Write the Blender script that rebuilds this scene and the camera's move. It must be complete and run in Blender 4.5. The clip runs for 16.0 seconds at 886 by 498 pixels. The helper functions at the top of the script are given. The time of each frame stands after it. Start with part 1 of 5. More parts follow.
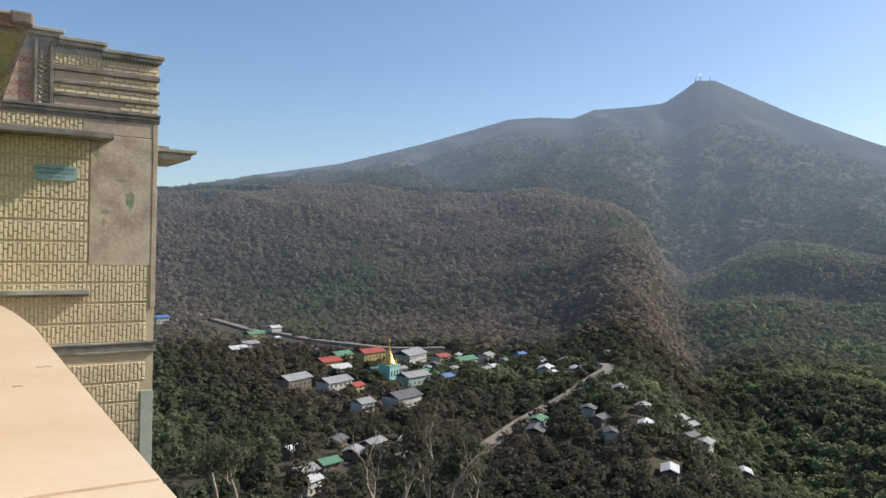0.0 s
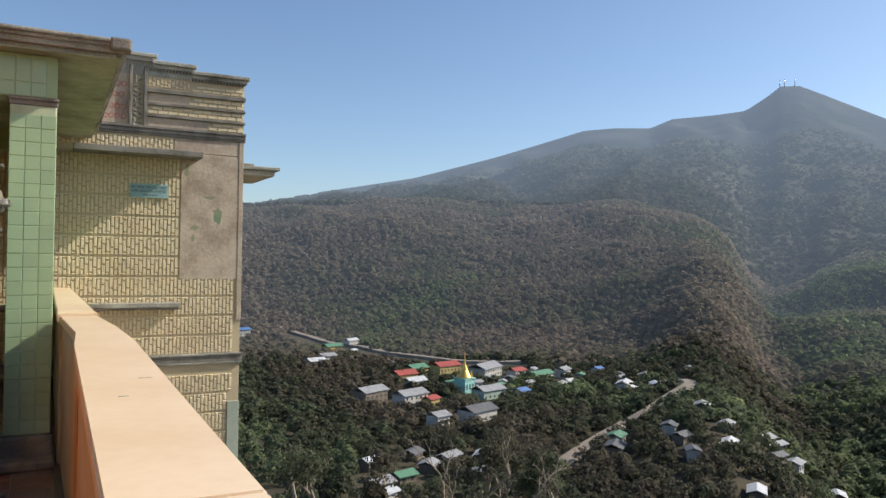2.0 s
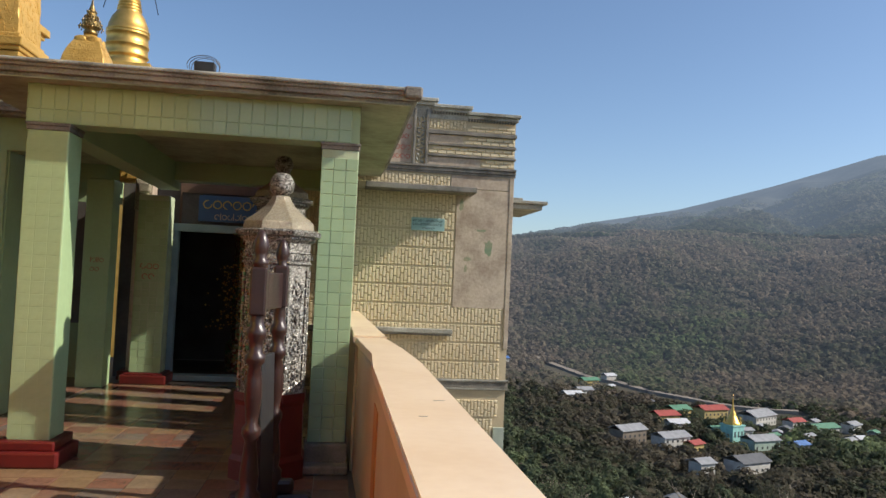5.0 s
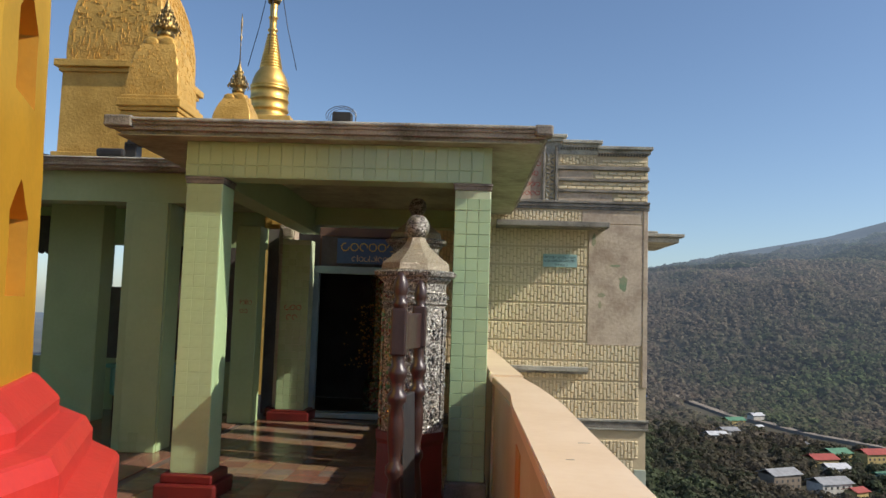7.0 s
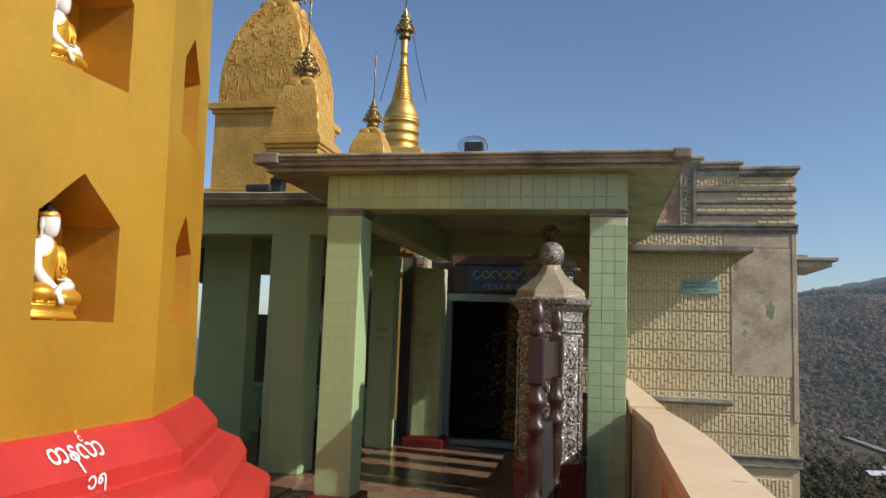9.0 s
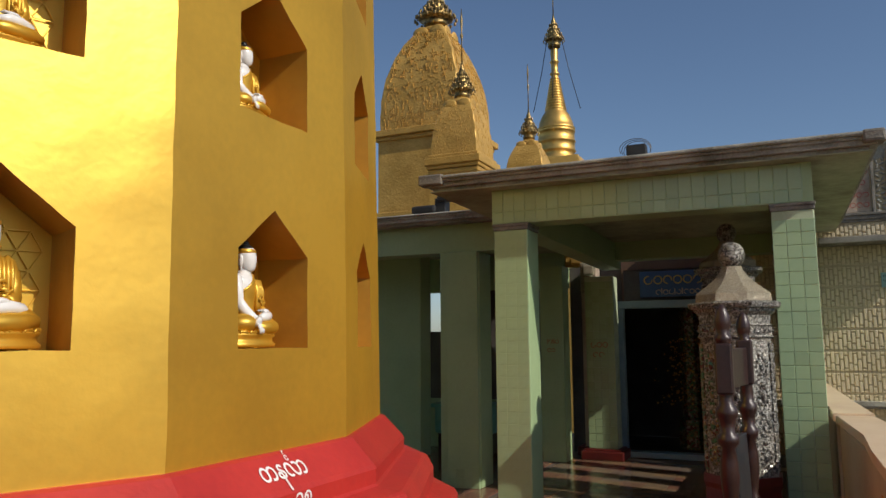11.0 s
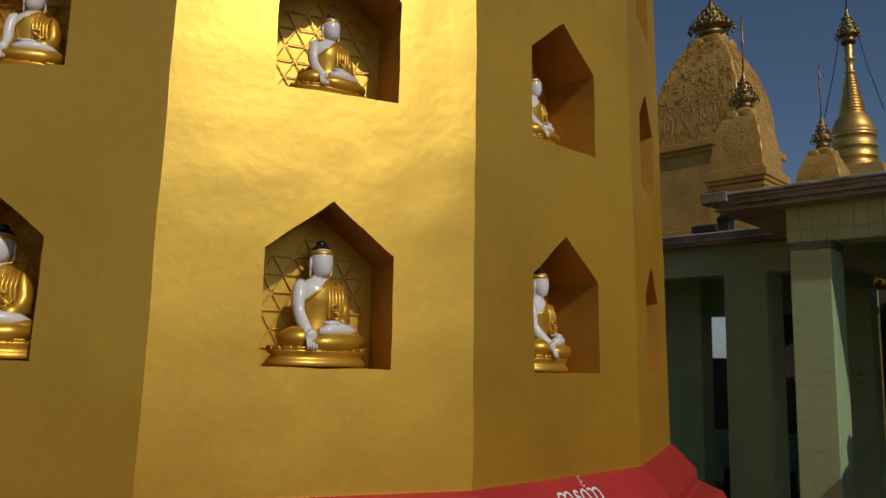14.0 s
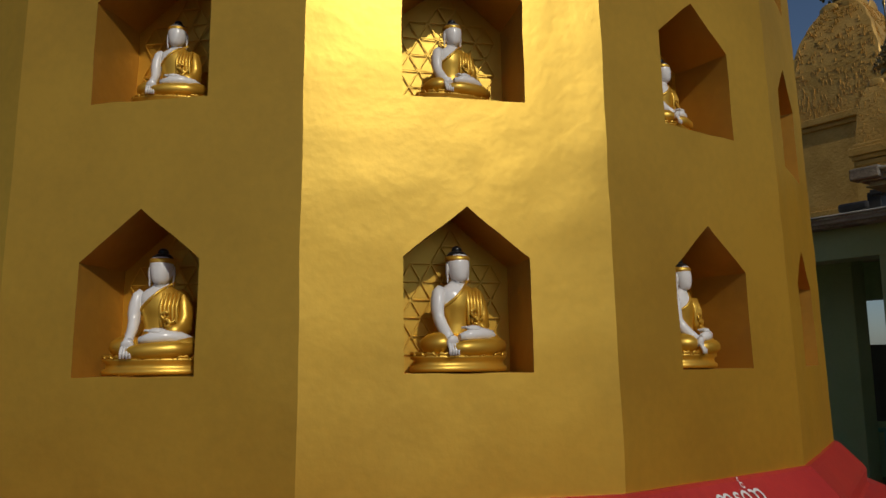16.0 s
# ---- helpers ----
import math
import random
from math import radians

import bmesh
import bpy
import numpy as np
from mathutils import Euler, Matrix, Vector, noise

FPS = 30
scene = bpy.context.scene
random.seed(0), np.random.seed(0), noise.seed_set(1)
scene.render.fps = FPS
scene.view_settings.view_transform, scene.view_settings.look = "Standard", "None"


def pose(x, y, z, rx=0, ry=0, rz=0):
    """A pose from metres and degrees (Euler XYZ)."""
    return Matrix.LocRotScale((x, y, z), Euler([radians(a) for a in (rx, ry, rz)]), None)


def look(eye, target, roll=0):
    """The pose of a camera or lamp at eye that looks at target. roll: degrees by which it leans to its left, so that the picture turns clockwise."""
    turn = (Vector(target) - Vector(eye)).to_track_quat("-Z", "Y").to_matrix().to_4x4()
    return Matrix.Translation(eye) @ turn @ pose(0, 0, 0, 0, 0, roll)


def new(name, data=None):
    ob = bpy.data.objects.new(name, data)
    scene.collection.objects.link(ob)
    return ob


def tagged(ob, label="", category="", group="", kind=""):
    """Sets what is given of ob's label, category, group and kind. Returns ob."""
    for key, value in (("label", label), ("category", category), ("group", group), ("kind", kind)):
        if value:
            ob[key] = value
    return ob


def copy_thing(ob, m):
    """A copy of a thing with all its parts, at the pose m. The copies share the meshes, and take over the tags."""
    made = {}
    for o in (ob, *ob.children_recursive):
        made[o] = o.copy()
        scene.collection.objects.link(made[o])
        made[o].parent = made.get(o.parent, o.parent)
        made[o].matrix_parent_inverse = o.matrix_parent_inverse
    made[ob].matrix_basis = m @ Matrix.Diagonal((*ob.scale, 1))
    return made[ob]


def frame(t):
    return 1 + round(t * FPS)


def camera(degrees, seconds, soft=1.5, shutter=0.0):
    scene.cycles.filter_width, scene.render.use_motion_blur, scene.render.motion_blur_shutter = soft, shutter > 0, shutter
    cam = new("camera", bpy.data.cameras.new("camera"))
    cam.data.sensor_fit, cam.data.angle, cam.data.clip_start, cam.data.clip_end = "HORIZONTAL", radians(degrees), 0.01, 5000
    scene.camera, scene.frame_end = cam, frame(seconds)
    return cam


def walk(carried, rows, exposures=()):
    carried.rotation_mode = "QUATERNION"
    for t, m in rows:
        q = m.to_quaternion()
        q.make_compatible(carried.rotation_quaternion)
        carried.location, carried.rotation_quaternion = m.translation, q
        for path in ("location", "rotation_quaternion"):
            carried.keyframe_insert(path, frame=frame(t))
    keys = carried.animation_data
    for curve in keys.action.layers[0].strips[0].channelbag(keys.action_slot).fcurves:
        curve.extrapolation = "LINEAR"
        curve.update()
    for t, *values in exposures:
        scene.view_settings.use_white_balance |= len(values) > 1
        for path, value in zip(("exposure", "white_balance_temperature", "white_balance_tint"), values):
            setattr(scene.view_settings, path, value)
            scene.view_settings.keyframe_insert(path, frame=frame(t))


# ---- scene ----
cam = camera(60.7, 16.0)
PATH = [
    (0, (0.028, -0.227, 1.65), (1.116, 1.451, 1.638), 1.3),
    (0.5, (0.015, -0.245, 1.657), (1.068, 1.455, 1.652), 1.4),
    (1, (0.008, -0.222, 1.656), (1.021, 1.502, 1.659), 1.3),
    (1.5, (0.0, -0.199, 1.652), (0.97, 1.55, 1.664), 1.2),
    (2, (-0.01, -0.188, 1.65), (0.907, 1.589, 1.669), 1.0),
    (2.5, (-0.028, -0.19, 1.651), (0.818, 1.622, 1.675), 0.9),
    (3, (-0.048, -0.192, 1.654), (0.712, 1.657, 1.686), 0.8),
    (3.5, (-0.072, -0.213, 1.659), (0.575, 1.679, 1.702), 1.0),
    (4, (-0.095, -0.21, 1.659), (0.425, 1.72, 1.717), 1.5),
    (4.5, (-0.115, -0.227, 1.667), (0.274, 1.733, 1.735), 2.3),
    (5, (-0.127, -0.206, 1.662), (0.145, 1.774, 1.744), 2.6),
    (7.5, (-0.186, -0.224, 1.681), (-0.331, 1.761, 1.869), 1.8),
    (8, (-0.195, -0.226, 1.684), (-0.421, 1.75, 1.89), 2.0),
    (10.5, (-0.265, -0.252, 1.689), (-0.971, 1.603, 1.933), 0.5),
    (11, (-0.271, -0.254, 1.698), (-1.08, 1.558, 1.947), -0.4),
    (11.5, (-0.285, -0.246, 1.704), (-1.187, 1.52, 1.963), -0.8),
    (12, (-0.301, -0.257, 1.706), (-1.29, 1.459, 1.981), -0.8),
    (12.5, (-0.313, -0.281, 1.71), (-1.397, 1.375, 1.999), -0.0),
    (13, (-0.331, -0.302, 1.712), (-1.516, 1.281, 2.012), 1.1),
    (13.5, (-0.349, -0.312, 1.713), (-1.635, 1.189, 2.015), 1.8),
    (14, (-0.356, -0.321, 1.713), (-1.734, 1.097, 2.011), 1.5),
    (14.5, (-0.365, -0.332, 1.719), (-1.819, 1.01, 2.009), 0.6),
    (15, (-0.38, -0.339, 1.722), (-1.896, 0.934, 2.01), -0.2),
    (15.5, (-0.392, -0.344, 1.726), (-1.953, 0.873, 2.015), -0.6),
    (16, (-0.403, -0.345, 1.726), (-1.993, 0.833, 2.02), -0.6),
]
EXPOSURES = [(0.0, 0.45), (4.0, 0.45), (8.0, 0.32), (11.0, -0.25), (12.5, -0.95), (16.0, -1.35)]
walk(cam, [(t, look(eye, target, roll)) for t, eye, target, roll in PATH], EXPOSURES)

# ---- sky and sun ----
SUN_AZ, SUN_EL = -14.0, 36.0   # degrees from +x towards +y, and above the horizon
world = bpy.data.worlds.new("sky")
scene.world = world
world.use_nodes = True
wn = world.node_tree.nodes
sky = wn.new("ShaderNodeTexSky")
sky.sky_type = "NISHITA"
sky.sun_disc = False
sky.sun_elevation, sky.sun_rotation = radians(SUN_EL), radians(90 - SUN_AZ)
sky.altitude, sky.air_density, sky.dust_density, sky.ozone_density = 700, 1.0, 1.5, 3.2
world.node_tree.links.new(sky.outputs["Color"], wn["Background"].inputs["Color"])
wn["Background"].inputs["Strength"].default_value = 0.11
sun = new("sun", bpy.data.lights.new("sun", "SUN"))
sun.data.energy, sun.data.angle, sun.data.color = 4.0, radians(0.53), (1.0, 0.93, 0.82)
sun_way = Vector((math.cos(radians(SUN_AZ)) * math.cos(radians(SUN_EL)), math.sin(radians(SUN_AZ)) * math.cos(radians(SUN_EL)), math.sin(radians(SUN_EL))))
sun.matrix_world = look(sun_way * 50, (0, 0, 0))


# ---- materials ----
def material(name, base, rough=0.7, metal=0.0, second=None, scale=3.0, fine=40.0, bump=0.2, coat=0.0, contrast=(0.35, 0.7), extra=None, island=0.0):
    """A surface with two colours mixed by a coarse and a fine noise, and relief from the fine one."""
    m = bpy.data.materials.new(name)
    m.use_nodes = True
    nt = m.node_tree
    b = nt.nodes["Principled BSDF"]
    b.inputs["Roughness"].default_value, b.inputs["Metallic"].default_value = rough, metal
    b.inputs["Coat Weight"].default_value = coat
    tc = nt.nodes.new("ShaderNodeTexCoord")
    n1, n2 = nt.nodes.new("ShaderNodeTexNoise"), nt.nodes.new("ShaderNodeTexNoise")
    n1.inputs["Scale"].default_value, n2.inputs["Scale"].default_value = scale, fine
    n1.inputs["Detail"].default_value, n2.inputs["Detail"].default_value = 6, 4
    for n in (n1, n2):
        nt.links.new(tc.outputs["Object"], n.inputs["Vector"])
    add = nt.nodes.new("ShaderNodeMath")
    add.operation = "MULTIPLY_ADD"
    add.inputs[1].default_value = 0.4
    nt.links.new(n2.outputs["Fac"], add.inputs[0])
    nt.links.new(n1.outputs["Fac"], add.inputs[2])
    rng = nt.nodes.new("ShaderNodeMapRange")
    rng.inputs["From Min"].default_value, rng.inputs["From Max"].default_value = contrast[0] + 0.2, contrast[1] + 0.2
    nt.links.new(add.outputs[0], rng.inputs["Value"])
    mix = nt.nodes.new("ShaderNodeMix")
    mix.data_type = "RGBA"
    second = second or tuple(c * 0.75 for c in base)
    mix.inputs["A"].default_value, mix.inputs["B"].default_value = (*base, 1), (*second, 1)
    nt.links.new(rng.outputs[0], mix.inputs["Factor"])
    out = mix.outputs["Result"]
    if island:
        oi = nt.nodes.new("ShaderNodeObjectInfo")
        hs = nt.nodes.new("ShaderNodeHueSaturation")
        r2 = nt.nodes.new("ShaderNodeMapRange")
        r2.inputs["To Min"].default_value, r2.inputs["To Max"].default_value = 1 - island, 1 + island
        nt.links.new(oi.outputs["Random"], r2.inputs["Value"])
        nt.links.new(r2.outputs[0], hs.inputs["Value"])
        nt.links.new(out, hs.inputs["Color"])
        out = hs.outputs["Color"]
    nt.links.new(out, b.inputs["Base Color"])
    if bump:
        bp = nt.nodes.new("ShaderNodeBump")
        bp.inputs["Strength"].default_value, bp.inputs["Distance"].default_value = bump, 0.01
        nt.links.new(n2.outputs["Fac"], bp.inputs["Height"])
        nt.links.new(bp.outputs[0], b.inputs["Normal"])
    if extra:
        extra(nt, b, out)
    return m


M_gold = material("gold_paint", (0.70, 0.345, 0.03), 0.41, 0.36, (0.56, 0.262, 0.022), 1.6, 26, 0.09)
M_gold.node_tree.nodes["Principled BSDF"].inputs["Specular Tint"].default_value = (1.0, 0.90, 0.24, 1)
M_gold.node_tree.nodes["Principled BSDF"].inputs["IOR"].default_value = 3.9
# drum gold made darker for niche walls: recess shade put into the colour
M_gold_shade = material("niche_shaded_gold", (0.54, 0.265, 0.03), 0.5, 0.35, (0.44, 0.21, 0.026), 3, 20, 0.2)
M_gold_leaf = material("gold_leaf_relief", (0.66, 0.40, 0.10), 0.5, 0.35, (0.50, 0.29, 0.06), 3, 28, 0.9)
M_gold_metal = material("bright_gold_metal", (0.85, 0.52, 0.15), 0.42, 0.9, (0.7, 0.42, 0.1), 4, 40, 0.15)
M_hti = material("tarnished_gilt_iron", (0.45, 0.30, 0.10), 0.35, 0.9, (0.10, 0.08, 0.05), 20, 80, 0.5)
M_red = material("red_paint", (0.50, 0.035, 0.025), 0.42, 0, (0.40, 0.025, 0.02), 2, 30, 0.2)
M_darkred = material("dark_red_paint", (0.13, 0.012, 0.010), 0.4, 0, (0.08, 0.009, 0.008), 3, 30, 0.2)
M_tile = material("green_glazed_tile", (0.37, 0.49, 0.275), 0.22, 0, (0.335, 0.45, 0.245), 2, 30, 0.06, coat=0.3, island=0.07)
M_grout = material("pale_grout", (0.50, 0.58, 0.38), 0.8, 0, (0.38, 0.44, 0.28), 6, 60, 0.2)
M_green = material("green_gloss_paint", (0.38, 0.51, 0.275), 0.38, 0, (0.33, 0.45, 0.235), 1.6, 24, 0.12)
M_soffit = material("stained_green_soffit", (0.44, 0.46, 0.31), 0.75, 0, (0.22, 0.215, 0.14), 1.8, 14, 0.2)
M_concrete = material("weathered_concrete", (0.43, 0.415, 0.355), 0.9, 0, (0.16, 0.153, 0.125), 3, 50, 0.6)
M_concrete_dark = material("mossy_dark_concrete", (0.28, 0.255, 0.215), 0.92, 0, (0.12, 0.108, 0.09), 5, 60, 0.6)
M_peach = material("polished_peach_stone", (0.80, 0.625, 0.43), 0.4, 0, (0.72, 0.535, 0.345), 2.2, 22, 0.06)
M_parapet = material("yellow_ochre_wall_paint", (0.58, 0.47, 0.31), 0.5, 0, (0.48, 0.36, 0.21), 2, 25, 0.15)
M_orange = material("orange_stain", (0.60, 0.26, 0.05), 0.5, 0, (0.4, 0.13, 0.02), 4, 30, 0.1)
# darker than the relief bars: some gap shade is put into this colour
M_tower = material("cream_tile_ground", (0.56, 0.465, 0.305), 0.8, 0, (0.48, 0.39, 0.25), 2, 40, 0.3)
M_bar = material("cream_relief_tile", (0.74, 0.63, 0.425), 0.7, 0, (0.65, 0.54, 0.35), 2.5, 40, 0.25)
M_plaster = material("bare_plaster", (0.55, 0.455, 0.345), 0.9, 0, (0.34, 0.26, 0.19), 3.0, 26, 0.4)
M_moss = material("green_paint_traces", (0.19, 0.26, 0.16), 0.9, 0, (0.33, 0.30, 0.19), 5, 40, 0.3)
M_white = material("white_gloss_paint", (0.82, 0.80, 0.77), 0.25, 0, (0.74, 0.71, 0.68), 8, 60, 0.05, coat=0.3)
M_black = material("black_gloss_paint", (0.012, 0.012, 0.012), 0.3, 0, (0.02, 0.02, 0.02), 8, 60, 0.1)
M_wood = material("dark_varnished_wood", (0.045, 0.022, 0.018), 0.36, 0, (0.028, 0.013, 0.010), 6, 60, 0.15, coat=0.12)
M_blue = material("pale_blue_paint", (0.33, 0.46, 0.50), 0.45, 0, (0.26, 0.37, 0.42), 4, 40, 0.1)
M_signblue = material("blue_sign_paint", (0.06, 0.14, 0.30), 0.4, 0, (0.05, 0.11, 0.25), 6, 40, 0.05)
M_plaque = material("turquoise_plaque_paint", (0.30, 0.46, 0.44), 0.5, 0, (0.25, 0.39, 0.38), 8, 60, 0.1)
M_pipe = material("pale_green_casing", (0.42, 0.46, 0.37), 0.6, 0, (0.33, 0.37, 0.30), 4, 40, 0.2)
M_ink = material("dark_lettering_paint", (0.05, 0.09, 0.09), 0.6, 0, (0.08, 0.12, 0.12), 20, 90, 0.0)
M_redink = material("red_lettering_paint", (0.42, 0.05, 0.03), 0.6, 0, (0.33, 0.05, 0.03), 20, 90, 0.0)
M_yellow = material("yellow_lettering_paint", (0.75, 0.55, 0.12), 0.5, 0, (0.6, 0.42, 0.1), 20, 90, 0.0)
# plaster coloured very dark to stand for the shade of unlit interiors
M_shade_plaster = material("shade_dark_plaster", (0.14, 0.125, 0.11), 0.9, 0, (0.09, 0.078, 0.068), 2, 30, 0.2)
M_brown = material("brown_board", (0.16, 0.09, 0.055), 0.7, 0, (0.11, 0.06, 0.04), 3, 40, 0.2)
M_steel = material("grey_lamp_metal", (0.20, 0.20, 0.20), 0.45, 0.8, (0.12, 0.12, 0.12), 8, 60, 0.1)
M_lampblack = material("black_lamp_housing", (0.02, 0.02, 0.022), 0.5, 0, (0.035, 0.035, 0.035), 8, 60, 0.1)
M_cloth = material("turquoise_plastic_sheet", (0.20, 0.50, 0.45), 0.4, 0, (0.15, 0.42, 0.38), 6, 60, 0.4)
M_asphalt = material("dusty_asphalt", (0.27, 0.225, 0.175), 0.95, 0, (0.16, 0.135, 0.11), 0.06, 1.5, 0.0)
M_earth = material("dry_forest_floor", (0.095, 0.083, 0.06), 0.95, 0, (0.06, 0.056, 0.04), 0.015, 0.15, 0.0)
M_bark = material("pale_dry_bark", (0.30, 0.25, 0.19), 0.9, 0, (0.18, 0.14, 0.10), 6, 60, 0.3)


def mosaic_material(name, colours, metal, scale):
    """Small bits of mirror and coloured glass set in plaster."""
    m = bpy.data.materials.new(name)
    m.use_nodes = True
    nt = m.node_tree
    b = nt.nodes["Principled BSDF"]
    tc = nt.nodes.new("ShaderNodeTexCoord")
    vo, vd = nt.nodes.new("ShaderNodeTexVoronoi"), nt.nodes.new("ShaderNodeTexVoronoi")
    vd.feature = "DISTANCE_TO_EDGE"
    for v in (vo, vd):
        v.inputs["Scale"].default_value = scale
        nt.links.new(tc.outputs["Object"], v.inputs["Vector"])
    ramp = nt.nodes.new("ShaderNodeValToRGB")
    ramp.color_ramp.interpolation = "CONSTANT"
    ramp.color_ramp.elements[0].color = (*colours[0], 1)
    ramp.color_ramp.elements[1].position, ramp.color_ramp.elements[1].color = 1 / len(colours), (*colours[1], 1)
    for i in range(2, len(colours)):
        ramp.color_ramp.elements.new(i / len(colours)).color = (*colours[i], 1)
    sep = nt.nodes.new("ShaderNodeSeparateColor")
    nt.links.new(vo.outputs["Color"], sep.inputs[0])
    nt.links.new(sep.outputs[0], ramp.inputs["Fac"])
    nt.links.new(ramp.outputs["Color"], b.inputs["Base Color"])
    b.inputs["Metallic"].default_value, b.inputs["Roughness"].default_value = metal, 0.28
    bp = nt.nodes.new("ShaderNodeBump")
    bp.inputs["Strength"].default_value, bp.inputs["Distance"].default_value = 0.9, 0.01
    nt.links.new(vd.outputs["Distance"], bp.inputs["Height"])
    nt.links.new(bp.outputs[0], b.inputs["Normal"])
    return m


M_mosaic = mosaic_material("silver_mirror_mosaic", ((0.30, 0.285, 0.25), (0.14, 0.13, 0.11), (0.46, 0.445, 0.40), (0.05, 0.045, 0.04), (0.22, 0.20, 0.165)), 0.3, 75)
M_mosaic_colour = mosaic_material("coloured_glass_mosaic", ((0.30, 0.22, 0.10), (0.08, 0.20, 0.10), (0.40, 0.36, 0.28), (0.16, 0.05, 0.035), (0.14, 0.16, 0.09)), 0.5, 36)
M_ornament = mosaic_material("cast_plaster_ornament", ((0.34, 0.29, 0.20), (0.30, 0.255, 0.18), (0.38, 0.33, 0.235), (0.26, 0.22, 0.15)), 0.15, 90)


def floor_tile_material():
    m = material("worn_floor_tile", (0.55, 0.55, 0.55), 0.17, 0, (0.25, 0.25, 0.25), 5, 40, 0.08)
    nt = m.node_tree
    b = nt.nodes["Principled BSDF"]
    old = b.inputs["Base Color"].links[0].from_socket
    oi = nt.nodes.new("ShaderNodeObjectInfo")
    ramp = nt.nodes.new("ShaderNodeValToRGB")
    ramp.color_ramp.interpolation = "CONSTANT"
    cols = ((0.25, 0.12, 0.08), (0.29, 0.185, 0.10), (0.22, 0.165, 0.13), (0.255, 0.145, 0.095), (0.27, 0.19, 0.12))
    ramp.color_ramp.elements[0].color = (*cols[0], 1)
    ramp.color_ramp.elements[1].position, ramp.color_ramp.elements[1].color = 0.22, (*cols[1], 1)
    for i in range(2, 5):
        ramp.color_ramp.elements.new(0.2 * i + 0.02).color = (*cols[i], 1)
    mul = nt.nodes.new("ShaderNodeMix")
    mul.data_type, mul.blend_type = "RGBA", "MULTIPLY"
    mul.inputs["Factor"].default_value = 1
    nt.links.new(oi.outputs["Random"], ramp.inputs["Fac"])
    nt.links.new(ramp.outputs["Color"], mul.inputs["A"])
    br = nt.nodes.new("ShaderNodeBrightContrast")
    br.inputs["Bright"].default_value = 0.45
    nt.links.new(old, br.inputs["Color"])
    nt.links.new(br.outputs["Color"], mul.inputs["B"])
    nt.links.new(mul.outputs["Result"], b.inputs["Base Color"])
    return m


M_floortile = floor_tile_material()
M_floor = material("dark_floor_bed", (0.16, 0.12, 0.09), 0.6, 0, (0.10, 0.075, 0.06), 3, 30, 0.2)


def leaf_material(name, colours, through_light=0.5):
    """Foliage whose colour runs through the tints stored on the mesh."""
    m = bpy.data.materials.new(name)
    m.use_nodes = True
    nt = m.node_tree
    b = nt.nodes["Principled BSDF"]
    b.inputs["Roughness"].default_value = 0.75
    b.inputs["Specular IOR Level"].default_value = 0.2
    at = nt.nodes.new("ShaderNodeAttribute")
    at.attribute_name = "tint"
    geo = nt.nodes.new("ShaderNodeNewGeometry")
    ramp = nt.nodes.new("ShaderNodeValToRGB")
    ramp.color_ramp.elements[0].color, ramp.color_ramp.elements[1].color = (*colours[0], 1), (*colours[-1], 1)
    for i in range(1, len(colours) - 1):
        ramp.color_ramp.elements.new(i / (len(colours) - 1)).color = (*colours[i], 1)
    hs = nt.nodes.new("ShaderNodeHueSaturation")
    rg = nt.nodes.new("ShaderNodeMapRange")
    rg.inputs["To Min"].default_value, rg.inputs["To Max"].default_value = 0.9, 1.12
    nt.links.new(at.outputs["Fac"], ramp.inputs["Fac"])
    nt.links.new(geo.outputs["Random Per Island"], rg.inputs["Value"])
    nt.links.new(rg.outputs[0], hs.inputs["Value"])
    nt.links.new(ramp.outputs["Color"], hs.inputs["Color"])
    nt.links.new(hs.outputs["Color"], b.inputs["Base Color"])
    tr, mx = nt.nodes.new("ShaderNodeBsdfTranslucent"), nt.nodes.new("ShaderNodeMixShader")
    mx.inputs[0].default_value = through_light
    nt.links.new(hs.outputs["Color"], tr.inputs["Color"])
    nt.links.new(b.outputs[0], mx.inputs[1])
    nt.links.new(tr.outputs[0], mx.inputs[2])
    nt.links.new(mx.outputs[0], nt.nodes["Material Output"].inputs["Surface"])
    return m


# greener tints are lightened, putting sunward haze into the leaf colour
M_leaf = leaf_material("dry_season_foliage", ((0.145, 0.118, 0.085), (0.11, 0.097, 0.066), (0.072, 0.08, 0.046), (0.125, 0.15, 0.08), (0.22, 0.265, 0.125)))


